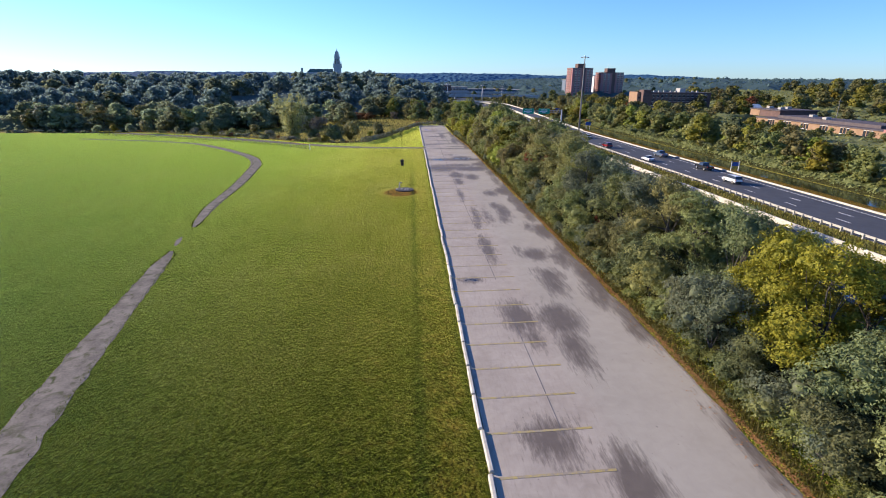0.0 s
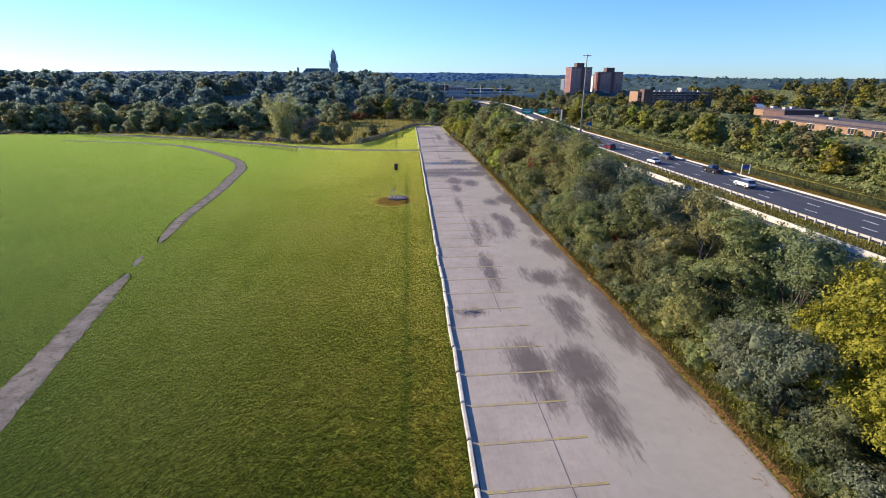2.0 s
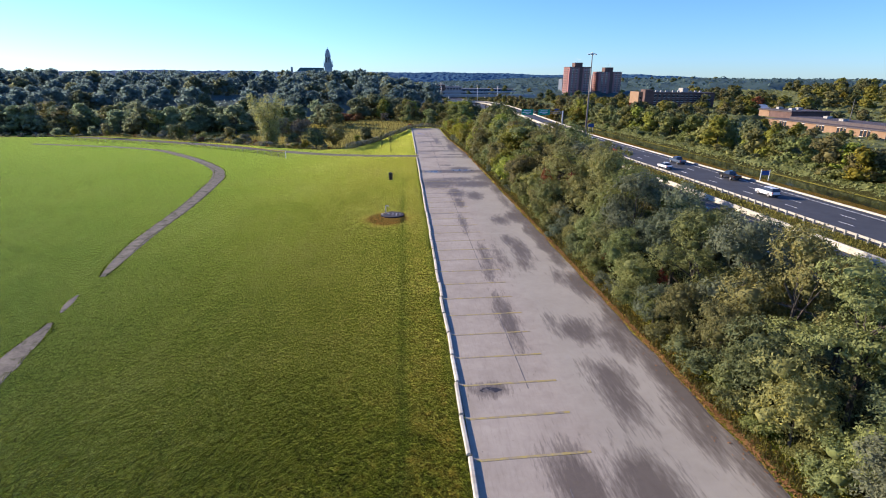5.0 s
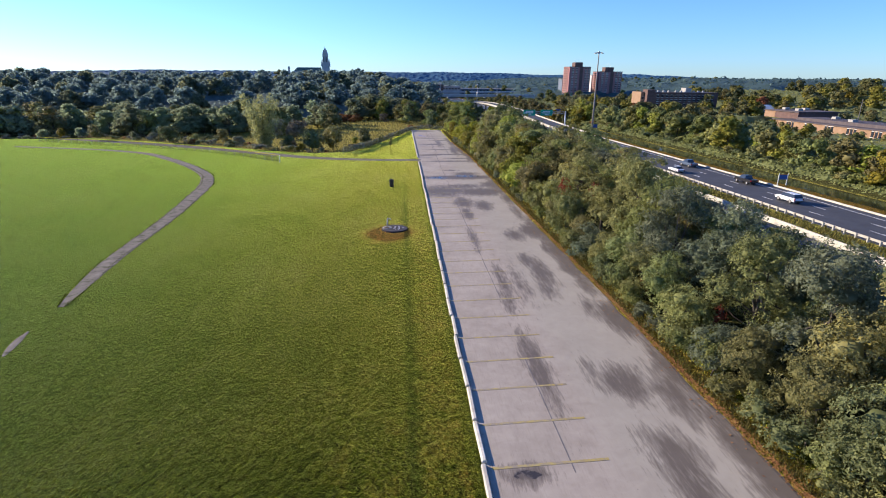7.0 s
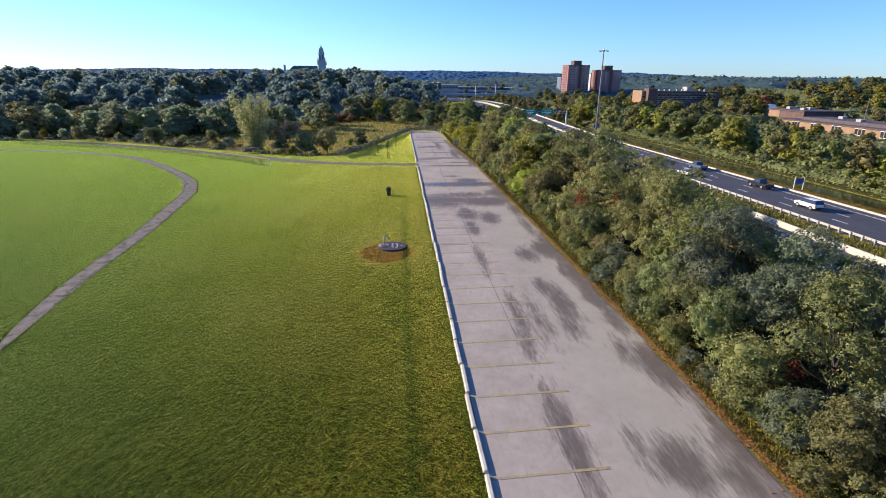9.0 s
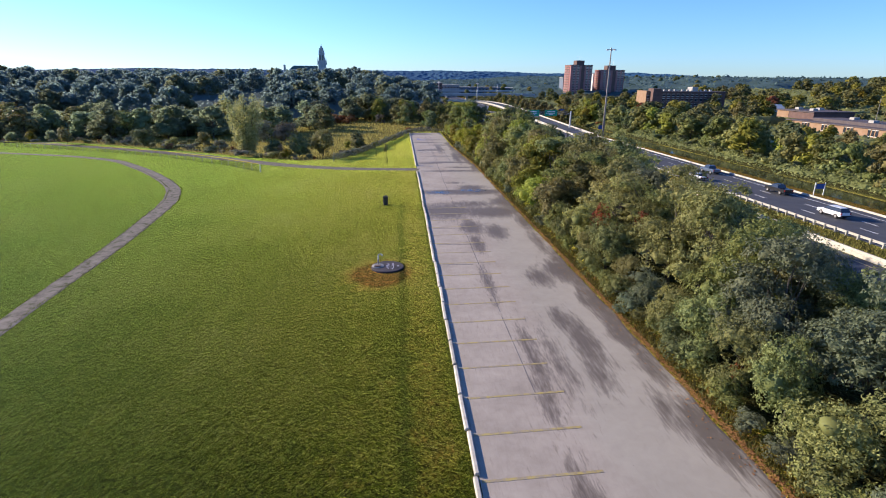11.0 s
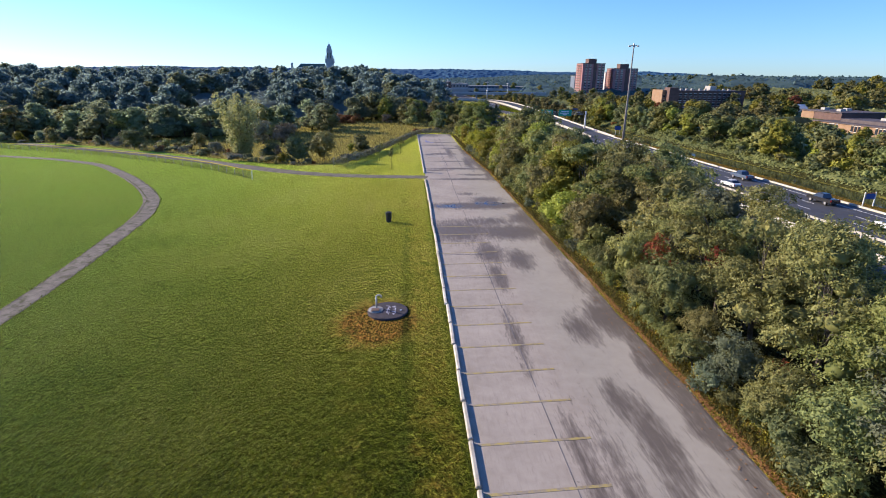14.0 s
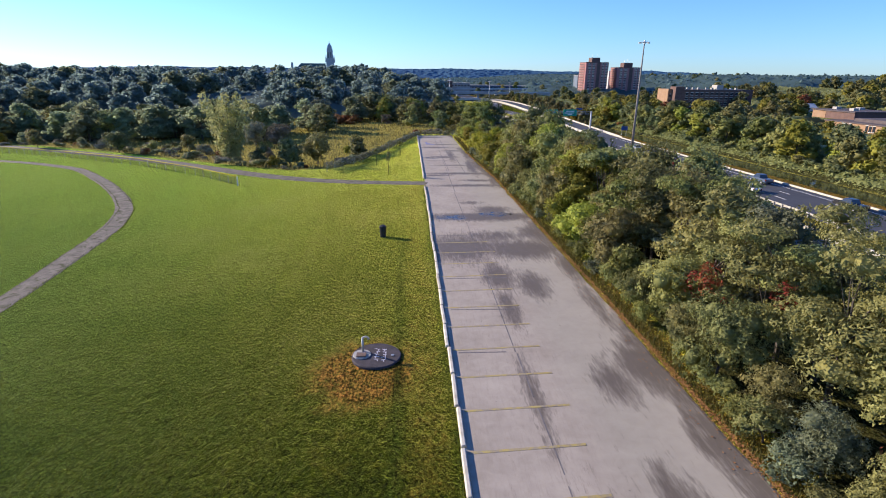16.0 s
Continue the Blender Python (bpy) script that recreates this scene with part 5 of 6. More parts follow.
def spline(pts, n=8):
    out = []
    for i in range(len(pts) - 1):
        p0, p1, p2, p3 = (Vector(pts[min(max(k, 0), len(pts) - 1)]) for k in (i - 1, i, i + 1, i + 2))
        for s in range(n):
            t = s / n
            out.append(0.5 * ((2 * p1) + (p2 - p0) * t + (2 * p0 - 5 * p1 + 4 * p2 - p3) * t * t + (3 * p1 - p0 - 3 * p2 + p3) * t ** 3))
    return out + [Vector(pts[-1])]


def swept(line, profile):
    vs, fs, m = [], [], len(profile)
    for i, p in enumerate(line):
        d = (line[min(i + 1, len(line) - 1)] - line[max(i - 1, 0)])
        d.z = 0
        d.normalize()
        nr = Vector((d.y, -d.x, 0))
        for o, z in profile:
            vs.append(p + nr * o + Vector((0, 0, z)))
    for i in range(len(line) - 1):
        for j in range(m):
            fs.append((i * m + j, i * m + (j + 1) % m, (i + 1) * m + (j + 1) % m, (i + 1) * m + j))
    return Geo().add(vs, fs)


rl = spline(RAMP)
ramp_ob = empty("overpass")
put("deck", swept(rl, [(-4.2, 0.07), (4.2, 0.07), (4.2, -1.0), (-4.2, -1.0)]), M_ROAD, ramp_ob)
for o in (-4.4, 4.4):
    put("parapet", swept(rl, [(o - 0.15, 0.6), (o + 0.15, 0.6), (o + 0.2, -0.4), (o - 0.2, -0.4)]), M_BARRIER, ramp_ob, "white concrete parapet")
for p in rl[44::5]:
    gz = ground_z(p.x, p.y)
    put("pier", Geo().tube((p.x, p.y, gz - 0.5), (p.x, p.y, p.z - 1.0), 0.6, 0.6, 10), M_CONC, ramp_ob)
# earth fill below the climbing part
put("fill", swept(rl[8:40], [(-4.15, -0.9), (4.15, -0.9), (6.5, -6.0), (-6.5, -6.0)]), M_GROUND, ramp_ob)
tagged(ramp_ob, "curved highway overpass with white concrete parapets", "overpass")

# far cross bridges
for y, z, x0, x1 in ((520, -1.2, 10, 120), (610, -0.4, 0, 150)):
    b = empty("bridge", 0, y, 0)
    put("deck", Geo().box(((x0 + x1) / 2, 0, z), (x1 - x0, 9, 1.6)), M_CONC, b)
    put("railing", Geo().box(((x0 + x1) / 2, -4.5, z + 1.2), (x1 - x0, 0.2, 0.8)), M_STEEL, b)
    for x in np.arange(x0 + 8, x1, 40):
        put("pier", Geo().box((x, 0, (z - 9) / 2), (1.4, 6, z + 9)), M_CONC, b)
    tagged(b, "long low concrete road bridge across the valley", "bridge")


# ---------- street furniture ----------
def high_mast(x, y, h, tag=True):
    z = ground_z(x, y)
    t = empty("street_lamp", x, y, z)
    put("base", Geo().tube((0, 0, -0.3), (0, 0, 0.5), 0.55, 0.5, 12), M_CONC, t)
    put("mast", Geo().tube((0, 0, 0.4), (0, 0, h), 0.36, 0.13, 12), M_MAST if tag else M_STEEL, t, "", True)
    g = Geo()
    for k in range(16):
        a, b = k * math.pi / 8, (k + 1) * math.pi / 8
        g.tube((math.cos(a) * 0.9, math.sin(a) * 0.9, h - 0.2), (math.cos(b) * 0.9, math.sin(b) * 0.9, h - 0.2), 0.06, 0.06, 5)
    g.tube((0, 0, h - 0.6), (0, 0, h + 0.25), 0.22, 0.18, 8)
    for k in range(4):
        a = k * math.pi / 2
        g.tube((0, 0, h - 0.2), (math.cos(a) * 0.9, math.sin(a) * 0.9, h - 0.2), 0.04, 0.04, 5)
    put("ring", g, M_STEEL, t)
    for k in range(6):
        a = k * math.pi / 3
        lum = Geo().box((math.cos(a) * 1.15, math.sin(a) * 1.15, h - 0.35), (0.5, 0.34, 0.28), a, 0.7, True)
        put("luminaire", lum, M_WEATHERED, t)
    return tagged(t, "tall tapered high-mast highway lamp with a ring of luminaires", "street lamp")


high_mast(55.0, 181.6, 29.2)
for x, y, h in ((53, 420, 17), (30, 480, 16), (82, 500, 16)):
    high_mast(x, y, h, False)

# roadside board on two posts
sg = empty("road_sign", 79.4, 128.9, ground_z(79.4, 128.9))
for x in (-1.0, 1.0):
    put("post", Geo().box((x, 0, 1.2), (0.16, 0.12, 2.6)), M_FRAME, sg)
put("board", Geo().box((0, -0.09, 1.75), (1.7, 0.05, 1.0)), M_SIGN_B, sg, "blue sign face")
put("top_board", Geo().box((0, -0.09, 2.33), (1.7, 0.05, 0.13)), M_SIGN_O, sg, "orange strip")
tagged(sg, "blue roadside sign on two pale posts", "road sign")

# cantilever gantry
gx, gy = 72.6, 266.0
gz0 = ground_z(gx, gy)
ga = empty("sign_gantry", gx, gy, gz0)
put("column", Geo().tube((0, 0, 0), (0, 0, 7.4), 0.38, 0.3, 10), M_PALEWALL, ga)
g = Geo()
for dz in (6.2, 7.1):
    g.tube((0, 0, dz), (-19, 0, dz), 0.1, 0.1, 6)
for k in range(12):
    g.tube((-19 * k / 12, 0, 6.2 if k % 2 else 7.1), (-19 * (k + 1) / 12, 0, 7.1 if k % 2 else 6.2), 0.05, 0.05, 5)
put("truss", g, M_STEEL, ga)
for x, w in ((-9.0, 5.6), (-17.0, 5.6)):
    s = put("sign_panel", Geo().box((x, -0.4, 6.7), (w, 0.08, 2.6)), M_SIGN_G, ga, "green direction sign")
    lines = Geo().box((x, -0.46, 7.3), (w * 0.6, 0.02, 0.3)).box((x - 0.3, -0.46, 6.6), (w * 0.7, 0.02, 0.3)).box((x, -0.46, 6.0), (w * 0.3, 0.02, 0.25))
    put("lettering", lines, M_SIGN_W, s)
tagged(ga, "overhead highway sign gantry with two green panels", "sign gantry")
for x, y, w, h in ((84.0, 258, 2.6, 1.6), (88.0, 330, 3.2, 3.0)):
    z = ground_z(x, y)
    s = empty("road_sign", x, y, z)
    put("post", Geo().box((-w / 3, 0, 1.2), (0.12, 0.12, 2.8)).box((w / 3, 0, 1.2), (0.12, 0.12, 2.8)), M_STEEL, s)
    put("board", Geo().box((0, -0.1, 2.2 + h / 2), (w, 0.05, h)), M_SIGN_B, s)
    tagged(s, "blue highway service sign on steel posts", "road sign")


# ---------- cars ----------
def car(kind, paint, x, y, label):
    z = TOP + 0.005
    c = empty("car", x, y, z, 1.7)
    L, W = {"sedan": (4.6, 1.8), "suv": (4.9, 1.92), "pickup": (5.6, 2.0)}[kind]
    if kind == "sedan":
        lower = [(-2.3, 0.35), (2.3, 0.35), (2.3, 0.72), (1.9, 0.82), (0.9, 0.95), (-1.6, 0.98), (-2.25, 0.92)]
        cabin = [(0.95, 0.94), (0.25, 1.42), (-1.0, 1.44), (-1.75, 0.97)]
    elif kind == "suv":
        lower = [(-2.45, 0.42), (2.45, 0.42), (2.45, 0.85), (2.2, 1.0), (1.2, 1.1), (-2.4, 1.12)]
        cabin = [(1.25, 1.08), (0.55, 1.72), (-2.0, 1.74), (-2.38, 1.1)]
    else:
        lower = [(-2.8, 0.5), (2.8, 0.5), (2.8, 0.95), (2.5, 1.08), (1.3, 1.15), (-2.8, 1.15)]
        cabin = [(1.35, 1.13), (0.75, 1.78), (-0.7, 1.8), (-0.95, 1.13)]

    def prism(prof, w0, w1):
        n = len(prof)
        zs = [p[1] for p in prof]
        lo, hi = min(zs), max(zs)
        vs = []
        for sgn in (-1, 1):
            for yy, zz in prof:
                k = (zz - lo) / (hi - lo)
                vs.append((sgn * (w0 + (w1 - w0) * k) / 2, yy, zz))
        return Geo().add(vs, [tuple(range(n))[::-1], tuple(range(n, 2 * n))] + [(i, (i + 1) % n, (i + 1) % n + n, i + n) for i in range(n)])

    def part_bevel(name, g, m, parent, w):
        me = g.mesh(name, m)
        bm = bmesh.new()
        bm.from_mesh(me)
        bmesh.ops.recalc_face_normals(bm, faces=bm.faces)
        bmesh.ops.bevel(bm, geom=list(bm.edges), offset=w, segments=2, affect='EDGES')
        bm.to_mesh(me)
        bm.free()
        ob = new(name, me)
        ob.parent = parent
        return ob
    body = part_bevel("body", prism(lower, W, W * 0.96), paint, c, 0.06)
    cab = part_bevel("glasshouse", prism(cabin, W * 0.93, W * 0.74), M_GLASS, c, 0.03)
    top = cabin[1:3]
    rg_ = Geo().box((0, (top[0][0] + top[1][0]) / 2, top[0][1] + 0.015), (W * 0.72, top[0][0] - top[1][0] - 0.08, 0.05))
    part_bevel("roof", rg_, paint, c, 0.02)
    for sx in (-1, 1):
        for yy in (L * 0.31, -L * 0.3):
            r = 0.33 if kind == "sedan" else 0.39
            w = put("wheel", Geo().tube((sx * W * 0.37, yy, r), (sx * W * 0.5, yy, r), r, r, 16), M_TYRE, c)
            put("rim", Geo().tube((sx * W * 0.44, yy, r), (sx * W * 0.507, yy, r), r * 0.62, r * 0.58, 12), M_RIM, w)
        put("headlight", Geo().box((sx * W * 0.36, L / 2 - 0.02, lower[2][1] - 0.06), (0.34, 0.1, 0.16)), M_HEADLIGHT, c)
        put("tail_light", Geo().box((sx * W * 0.42, -L / 2 + 0.01, lower[-1][1] - 0.2), (0.16, 0.1, 0.3)), M_TAIL, c)
    put("bumper", Geo().box((0, -L / 2 - 0.03, 0.55), (W * 0.9, 0.14, 0.2)), M_BLACK, c)
    return tagged(c, label, "car", "cars on the highway")


P_WHITE = plain("white_car_paint", (0.72, 0.73, 0.74), 0.25, 0, 0.6)
P_BLACK = plain("black_car_paint", (0.015, 0.016, 0.02), 0.2, 0, 0.6)
P_RED = plain("dark_red_car_paint", (0.20, 0.012, 0.015), 0.25, 0, 0.6)
P_BLUE = plain("slate_blue_car_paint", (0.10, 0.14, 0.21), 0.25, 0.3, 0.6)
P_GREY = plain("silver_car_paint", (0.38, 0.39, 0.41), 0.3, 0.5, 0.6)
for kind, paint, o, y, lab in (("suv", P_RED, 2.7, 176, "dark red sport utility vehicle on the highway"), ("sedan", P_WHITE, 2.7, 146, "white sedan on the highway"),
                               ("pickup", P_BLACK, 10.4, 131, "black pickup truck on the highway"), ("suv", P_WHITE, 6.5, 113, "white sport utility vehicle on the highway"),
                               ("pickup", P_BLUE, 10.4, 154, "slate blue pickup truck on the highway"), ("sedan", P_GREY, 6.5, 205, "silver sedan on the highway"),
                               ("sedan", P_BLACK, -15.8, 98, "black sedan on the opposite carriageway"), ("suv", P_GREY, -12.0, 262, "silver vehicle on the opposite carriageway")):
    car(kind, paint, road_x(y) + o, y, lab)

# ---------- things on the lawn ----------
cv = empty("tank_cover", -4.0, 73.6, ground_z(-4.0, 73.6))
bm = bmesh.new()
R = 1.62
rings = [(R, -0.1), (R, 0.15), (R - 0.06, 0.21), (0.0, 0.235)]
prev = None
for r, z in rings:
    if r > 0:
        ring = [bm.verts.new((r * math.cos(a), r * math.sin(a), z)) for a in np.linspace(0, 2 * math.pi, 40, endpoint=False)]
        if prev:
            for i in range(40):
                bm.faces.new((prev[i], prev[(i + 1) % 40], ring[(i + 1) % 40], ring[i]))
        prev = ring
    else:
        c0 = bm.verts.new((0, 0, z))
        for i in range(40):
            bm.faces.new((prev[i], prev[(i + 1) % 40], c0))
me = bpy.data.meshes.new("slab")
bm.to_mesh(me)
bm.free()
me.materials.append(M_TAR)
slab = new("slab", me)
slab.parent = cv
put("collar", Geo().tube((-0.95, 0.05, 0.13), (-0.95, 0.05, 0.31), 0.62, 0.58, 20), M_CONC, cv, "pale concrete collar")
hatch = put("hatch", Geo().box((-0.98, -0.12, 0.36), (0.62, 0.5, 0.1)), M_HATCH, cv, "rusty steel hatch")
put("hinge", Geo().tube((-1.2, 0.14, 0.40), (-0.76, 0.14, 0.40), 0.03, 0.03, 6), M_STEEL, hatch)
g = Geo()
g.tube((-0.92, 0.42, 0.3), (-0.92, 0.42, 1.55), 0.075, 0.075, 10)
arc = [(-0.92 + 0.2 - 0.2 * math.cos(a), 0.42, 1.55 + 0.2 * math.sin(a)) for a in np.linspace(0, math.pi * 1.1, 9)]
for a, b in zip(arc, arc[1:]):
    g.tube(a, b, 0.075, 0.075, 10)
put("vent_pipe", g, M_STEEL, cv, "galvanised gooseneck vent pipe", True)
put("lid_ring", Geo().tube((1.05, -0.1, 0.2), (1.05, -0.1, 0.27), 0.11, 0.11, 14), M_STEEL, cv)
strokes = Geo()
rs = random.Random(8)
for col, x0 in enumerate((0.05, 0.5)):
    for k in range(5):
        strokes.box((x0 + rs.uniform(-0.05, 0.05), 0.75 - 0.33 * k - 0.1 * col, 0.238), (rs.uniform(0.22, 0.34), 0.045, 0.012), rs.uniform(-0.3, 0.3))
        strokes.box((x0 + rs.uniform(-0.12, 0.12), 0.6 - 0.33 * k - 0.1 * col, 0.238), (0.045, rs.uniform(0.16, 0.26), 0.012), rs.uniform(-0.3, 0.3))
put("painted_marks", strokes, plain("white_spray_paint", (0.62, 0.6, 0.66), 0.7), cv, "white sprayed strokes")
cv.matrix_basis = Matrix.LocRotScale((-4.0, 74.0, ground_z(-4.0, 74.0)), Euler((0, 0, 0)), (0.81, 0.81, 0.6))
tagged(cv, "round dark concrete tank cover with hatch and gooseneck vent", "tank cover")

bn = empty("litter_bin", -4.65, 95.9, ground_z(-4.65, 95.9))
put("bin_body", Geo().tube((0, 0, 0), (0, 0, 0.95), 0.27, 0.31, 16), M_BLACK, bn)
put("rim", Geo().tube((0, 0, 0.93), (0, 0, 1.02), 0.34, 0.33, 16), M_BLACK, bn)
put("lid", Geo().tube((0, 0, 1.02), (0, 0, 1.14), 0.32, 0.12, 16), M_BLACK, bn)
tagged(bn, "black round litter bin standing on the lawn", "litter bin")


# saplings beside the lot's far end
def sapling(x, y, h, s):
    z = ground_z(x, y)
    t = empty("sapling", x, y, z)
    put("trunk", Geo().tube((0, 0, -0.1), (0.05, 0.02, h), 0.045, 0.015, 6), M_BARK, t)
    put("stake", Geo().tube((0.25, 0, -0.1), (0.25, 0, 1.2), 0.025, 0.025, 6), M_BARK, t)
    cr = new("crown", leaf_mesh("crown", [(0, 0, h * 0.72, s, s, s * 1.3), (0.1, 0.1, h * 0.9, s * 0.7, s * 0.7, s)], 260, 0.13, int(y), LEAF["green"]))
    cr.parent = t
    tagged(t, "staked young tree on the grass beside the lot", "sapling", "young trees by the lot")


sapling(-5.3, 127.5, 3.4, 0.35)
sapling(-7.6, 136.5, 3.0, 0.75)
sapling(-4.0, 146.0, 2.6, 0.6)

# overgrown fence along the grass triangle and the lot's end
HL = [(-15.0, 131.5), (-12.4, 136), (-9.6, 144), (-6.8, 154), (-4.2, 164), (-0.8, 178.6), (4, 180.3), (9.5, 180.5)]
hp = []
for (ax, ay), (bx, by) in zip(HL, HL[1:]):
    n = int(math.hypot(bx - ax, by - ay) / 0.6)
    hp += [(ax + (bx - ax) * t / n, ay + (by - ay) * t / n) for t in range(n)]
hd = empty("hedge", -9, 146, ground_z(-9, 146))
lob = []
for x, y in hp:
    lob.append((x + 9 + random.uniform(-0.3, 0.3), y - 146 + random.uniform(-0.3, 0.3), 0.5 + random.uniform(0, 0.22), 0.7, 0.7, random.uniform(0.5, 0.7)))
hm = new("growth", leaf_mesh("growth", lob, 12000, 0.13, 77, LEAF["bare"]))
hm.parent = hd
hm2 = new("leaves", leaf_mesh("leaves", lob, 3000, 0.13, 78, LEAF["dark"]))
hm2.parent = hd
for x, y in hp[::6]:
    put("fence_post", Geo().tube((x + 9, y - 146, -1.0), (x + 9, y - 146, 1.3), 0.04, 0.04, 6), M_STEEL, hd)
tagged(hd, "low fence swallowed by grey dry growth", "hedge")

# chain-link fence with a yellow cap
FL = [(-26.0, 122.6), (-35.2, 131.8), (-49, 143.2), (-69.6, 156.6), (-100, 172.5)]
fe = empty("fence", -26.0, 122.6, 0)
posts, cap = [], Geo()
for (ax, ay), (bx, by) in zip(FL, FL[1:]):
    n = max(1, int(math.hypot(bx - ax, by - ay) / 2.6))
    posts += [(ax + (bx - ax) * t / n, ay + (by - ay) * t / n) for t in range(n)]
posts.append(FL[-1])
mesh_g = Geo()
for (ax, ay), (bx, by) in zip(posts, posts[1:]):
    za, zb = ground_z(ax, ay), ground_z(bx, by)
    cap.tube((ax + 26, ay - 122.6, za + 1.28), (bx + 26, by - 122.6, zb + 1.28), 0.05, 0.05, 6)
    L = math.hypot(bx - ax, by - ay)
    for q in range(24):
        t = q / 24
        x, y = ax + (bx - ax) * t + 26, ay + (by - ay) * t - 122.6
        dx, dy = (bx - ax) / L * 0.55, (by - ay) / L * 0.55
        mesh_g.tube((x, y, za + 0.05), (x + dx, y + dy, za + 1.25), 0.005, 0.005, 3)
        mesh_g.tube((x + dx, y + dy, za + 0.05), (x, y, za + 1.25), 0.005, 0.005, 3)
put("cap_rail", cap, M_YRAIL, fe, "yellow plastic fence cap")
put("wire_mesh", mesh_g, M_RUST, fe)
for i, (x, y) in enumerate(posts):
    z = ground_z(x, y)
    put("post", Geo().tube((x + 26, y - 122.6, z - 0.2), (x + 26, y - 122.6, z + 1.3), 0.032 if i else 0.08, 0.032 if i else 0.08, 8), M_STEEL if i else M_FRAME, fe)
tagged(fe, "chain-link ball field fence with a yellow top cap", "fence")


# ---------- buildings ----------
def windows(parent, cols, rows, x0, z0, dx, dz, w, h, y, turn=0.0, sill=True):
    pane = Geo().box((0, 0, 0), (w, 0.12, h)).mesh("window", M_GLASS)
    lin = Geo().box((0, 0, h / 2 + 0.08), (w + 0.2, 0.2, 0.16)).mesh("lintel", M_FRAME)
    sil = Geo().box((0, 0, -h / 2 - 0.08), (w + 0.3, 0.3, 0.16)).mesh("window_sill", M_FRAME)
    for r in range(rows):
        for c in range(cols):
            o = new("window", pane)
            o.parent = parent
            p = (x0 + dx * c, y, z0 + dz * r)
            if turn:
                p = (y, x0 + dx * c, z0 + dz * r)
            o.matrix_basis = pose(*p, 0, 0, turn)
            if sill:
                new("lintel", lin).parent = o
                new("window_sill", sil).parent = o


def apartment(x, y, w, d, z0, h, floors, label):
    b = empty("apartment_building", x, y, z0)
    put("wall", Geo().box((0, 0, h / 2), (w, d, h)), M_BRICK_RED, b)
    put("parapet", Geo().box((0, 0, h + 0.25), (w + 0.3, d + 0.3, 0.6)), M_BRICK_DARK, b)
    put("penthouse", Geo().box((0, 0, h + 2.6), (w * 0.36, d * 0.5, 4.2)), M_BRICK_DARK, b)
    g = Geo()
    for k in (-0.1, 0.02, 0.12):
        g.tube((w * k, 0, h + 4), (w * k, 0, h + 8.5), 0.1, 0.05, 5)
    put("antenna", g, M_STEEL, b)
    fh = h / floors
    # stair bay strip in darker brick, proud of the wall
    put("stair_bay", Geo().box((w * 0.06, -d / 2 - 0.05, h / 2), (w * 0.14, 0.3, h)), M_BRICK_DARK, b)
    for sx in (-0.34, -0.16, 0.26, 0.42):
        windows(b, 1, floors, w * sx, fh * 0.55, 1, fh, w * 0.09, fh * 0.55, -d / 2 - 0.05)
    for k in range(floors):
        for sy in (-0.3, 0.05):
            bl = put("balcony", Geo().box((-w / 2 - 0.6, d * sy + 2, fh * (k + 0.15)), (1.2, d * 0.25, 0.2)), M_CONC, b)
            put("railing", Geo().box((-w / 2 - 1.15, d * sy + 2, fh * (k + 0.15) + 0.6), (0.08, d * 0.25, 1.0)), M_BRICK_DARK, bl)
    return tagged(b, label, "apartment building", "apartment towers")


apartment(175.5, 570, 21.5, 20, ground_z(172, 570), 25.5 - ground_z(172, 570), 13, "tall red brick apartment tower with rooftop penthouse")
apartment(209.5, 575, 24, 18, ground_z(206, 575), 21.3 - ground_z(206, 575), 12, "red brick apartment tower with white balconies")
for x, y, w, h, m, lab in ((203.0, 600, 7, 18, M_PALEWALL, "white apartment slab behind the brick towers"), (172.0, 600, 8, 14, M_BLUEWALL, "blue-grey balconied apartment block")):
    z = ground_z(x, y)
    b = empty("apartment_building", x, y, z)
    put("wall", Geo().box((0, 0, (h - z) / 2), (w, 14, h - z)), m, b)
    put("roof", Geo().box((0, 0, h - z + 0.2), (w + 0.4, 14.4, 0.4)), M_CONC, b)
    windows(b, 2, 9, -w / 4, (h - z) - 18, w / 2, 2.1, w * 0.3, 1.1, -7.05, 0.0, False)
    tagged(b, lab, "apartment building", "apartment towers")

# brown brick block of flats
z = ground_z(182, 372)
b = empty("apartment_building", 158, 367, z)
H = 7.6 - z
# dark front and tan end put shade and sun into the brick colours
put("wall", Geo().box((24, 8, H / 2 - 0.7), (48, 16, H - 1.4)), M_BRICK_DARK, b)
put("lit_wing", Geo().box((-1.4, 11, H / 2 - 0.5), (2.8, 14, H - 0.6)), M_BRICK_TAN, b, "end wing in lighter brick as the sunlit side")
put("roof", Geo().box((24, 8, H - 1.2), (48.6, 16.6, 0.5)), M_ROOF, b)
put("stair_tower", Geo().box((2.2, 3, H / 2), (5.4, 7.2, H + 1.4)), M_BRICK_DARK, b)
put("stair_tower", Geo().box((30, 8, H + 0.2), (4, 6, 3)), M_CONC, b)
windows(b, 13, 4, 7, H - 11.6, 3.1, 2.75, 1.5, 1.3, -0.06)
windows(b, 1, 3, -1.4, H - 10.6, 4, 3.0, 1.3, 1.6, 3.96)
for k in range(9):
    put("roof_vent", Geo().box((10 + 4 * k, 6 + (k % 3), H - 0.5), (1.2, 1.2, 1.2)), M_CONC, b)
tagged(b, "four storey brown brick block of flats", "apartment building")

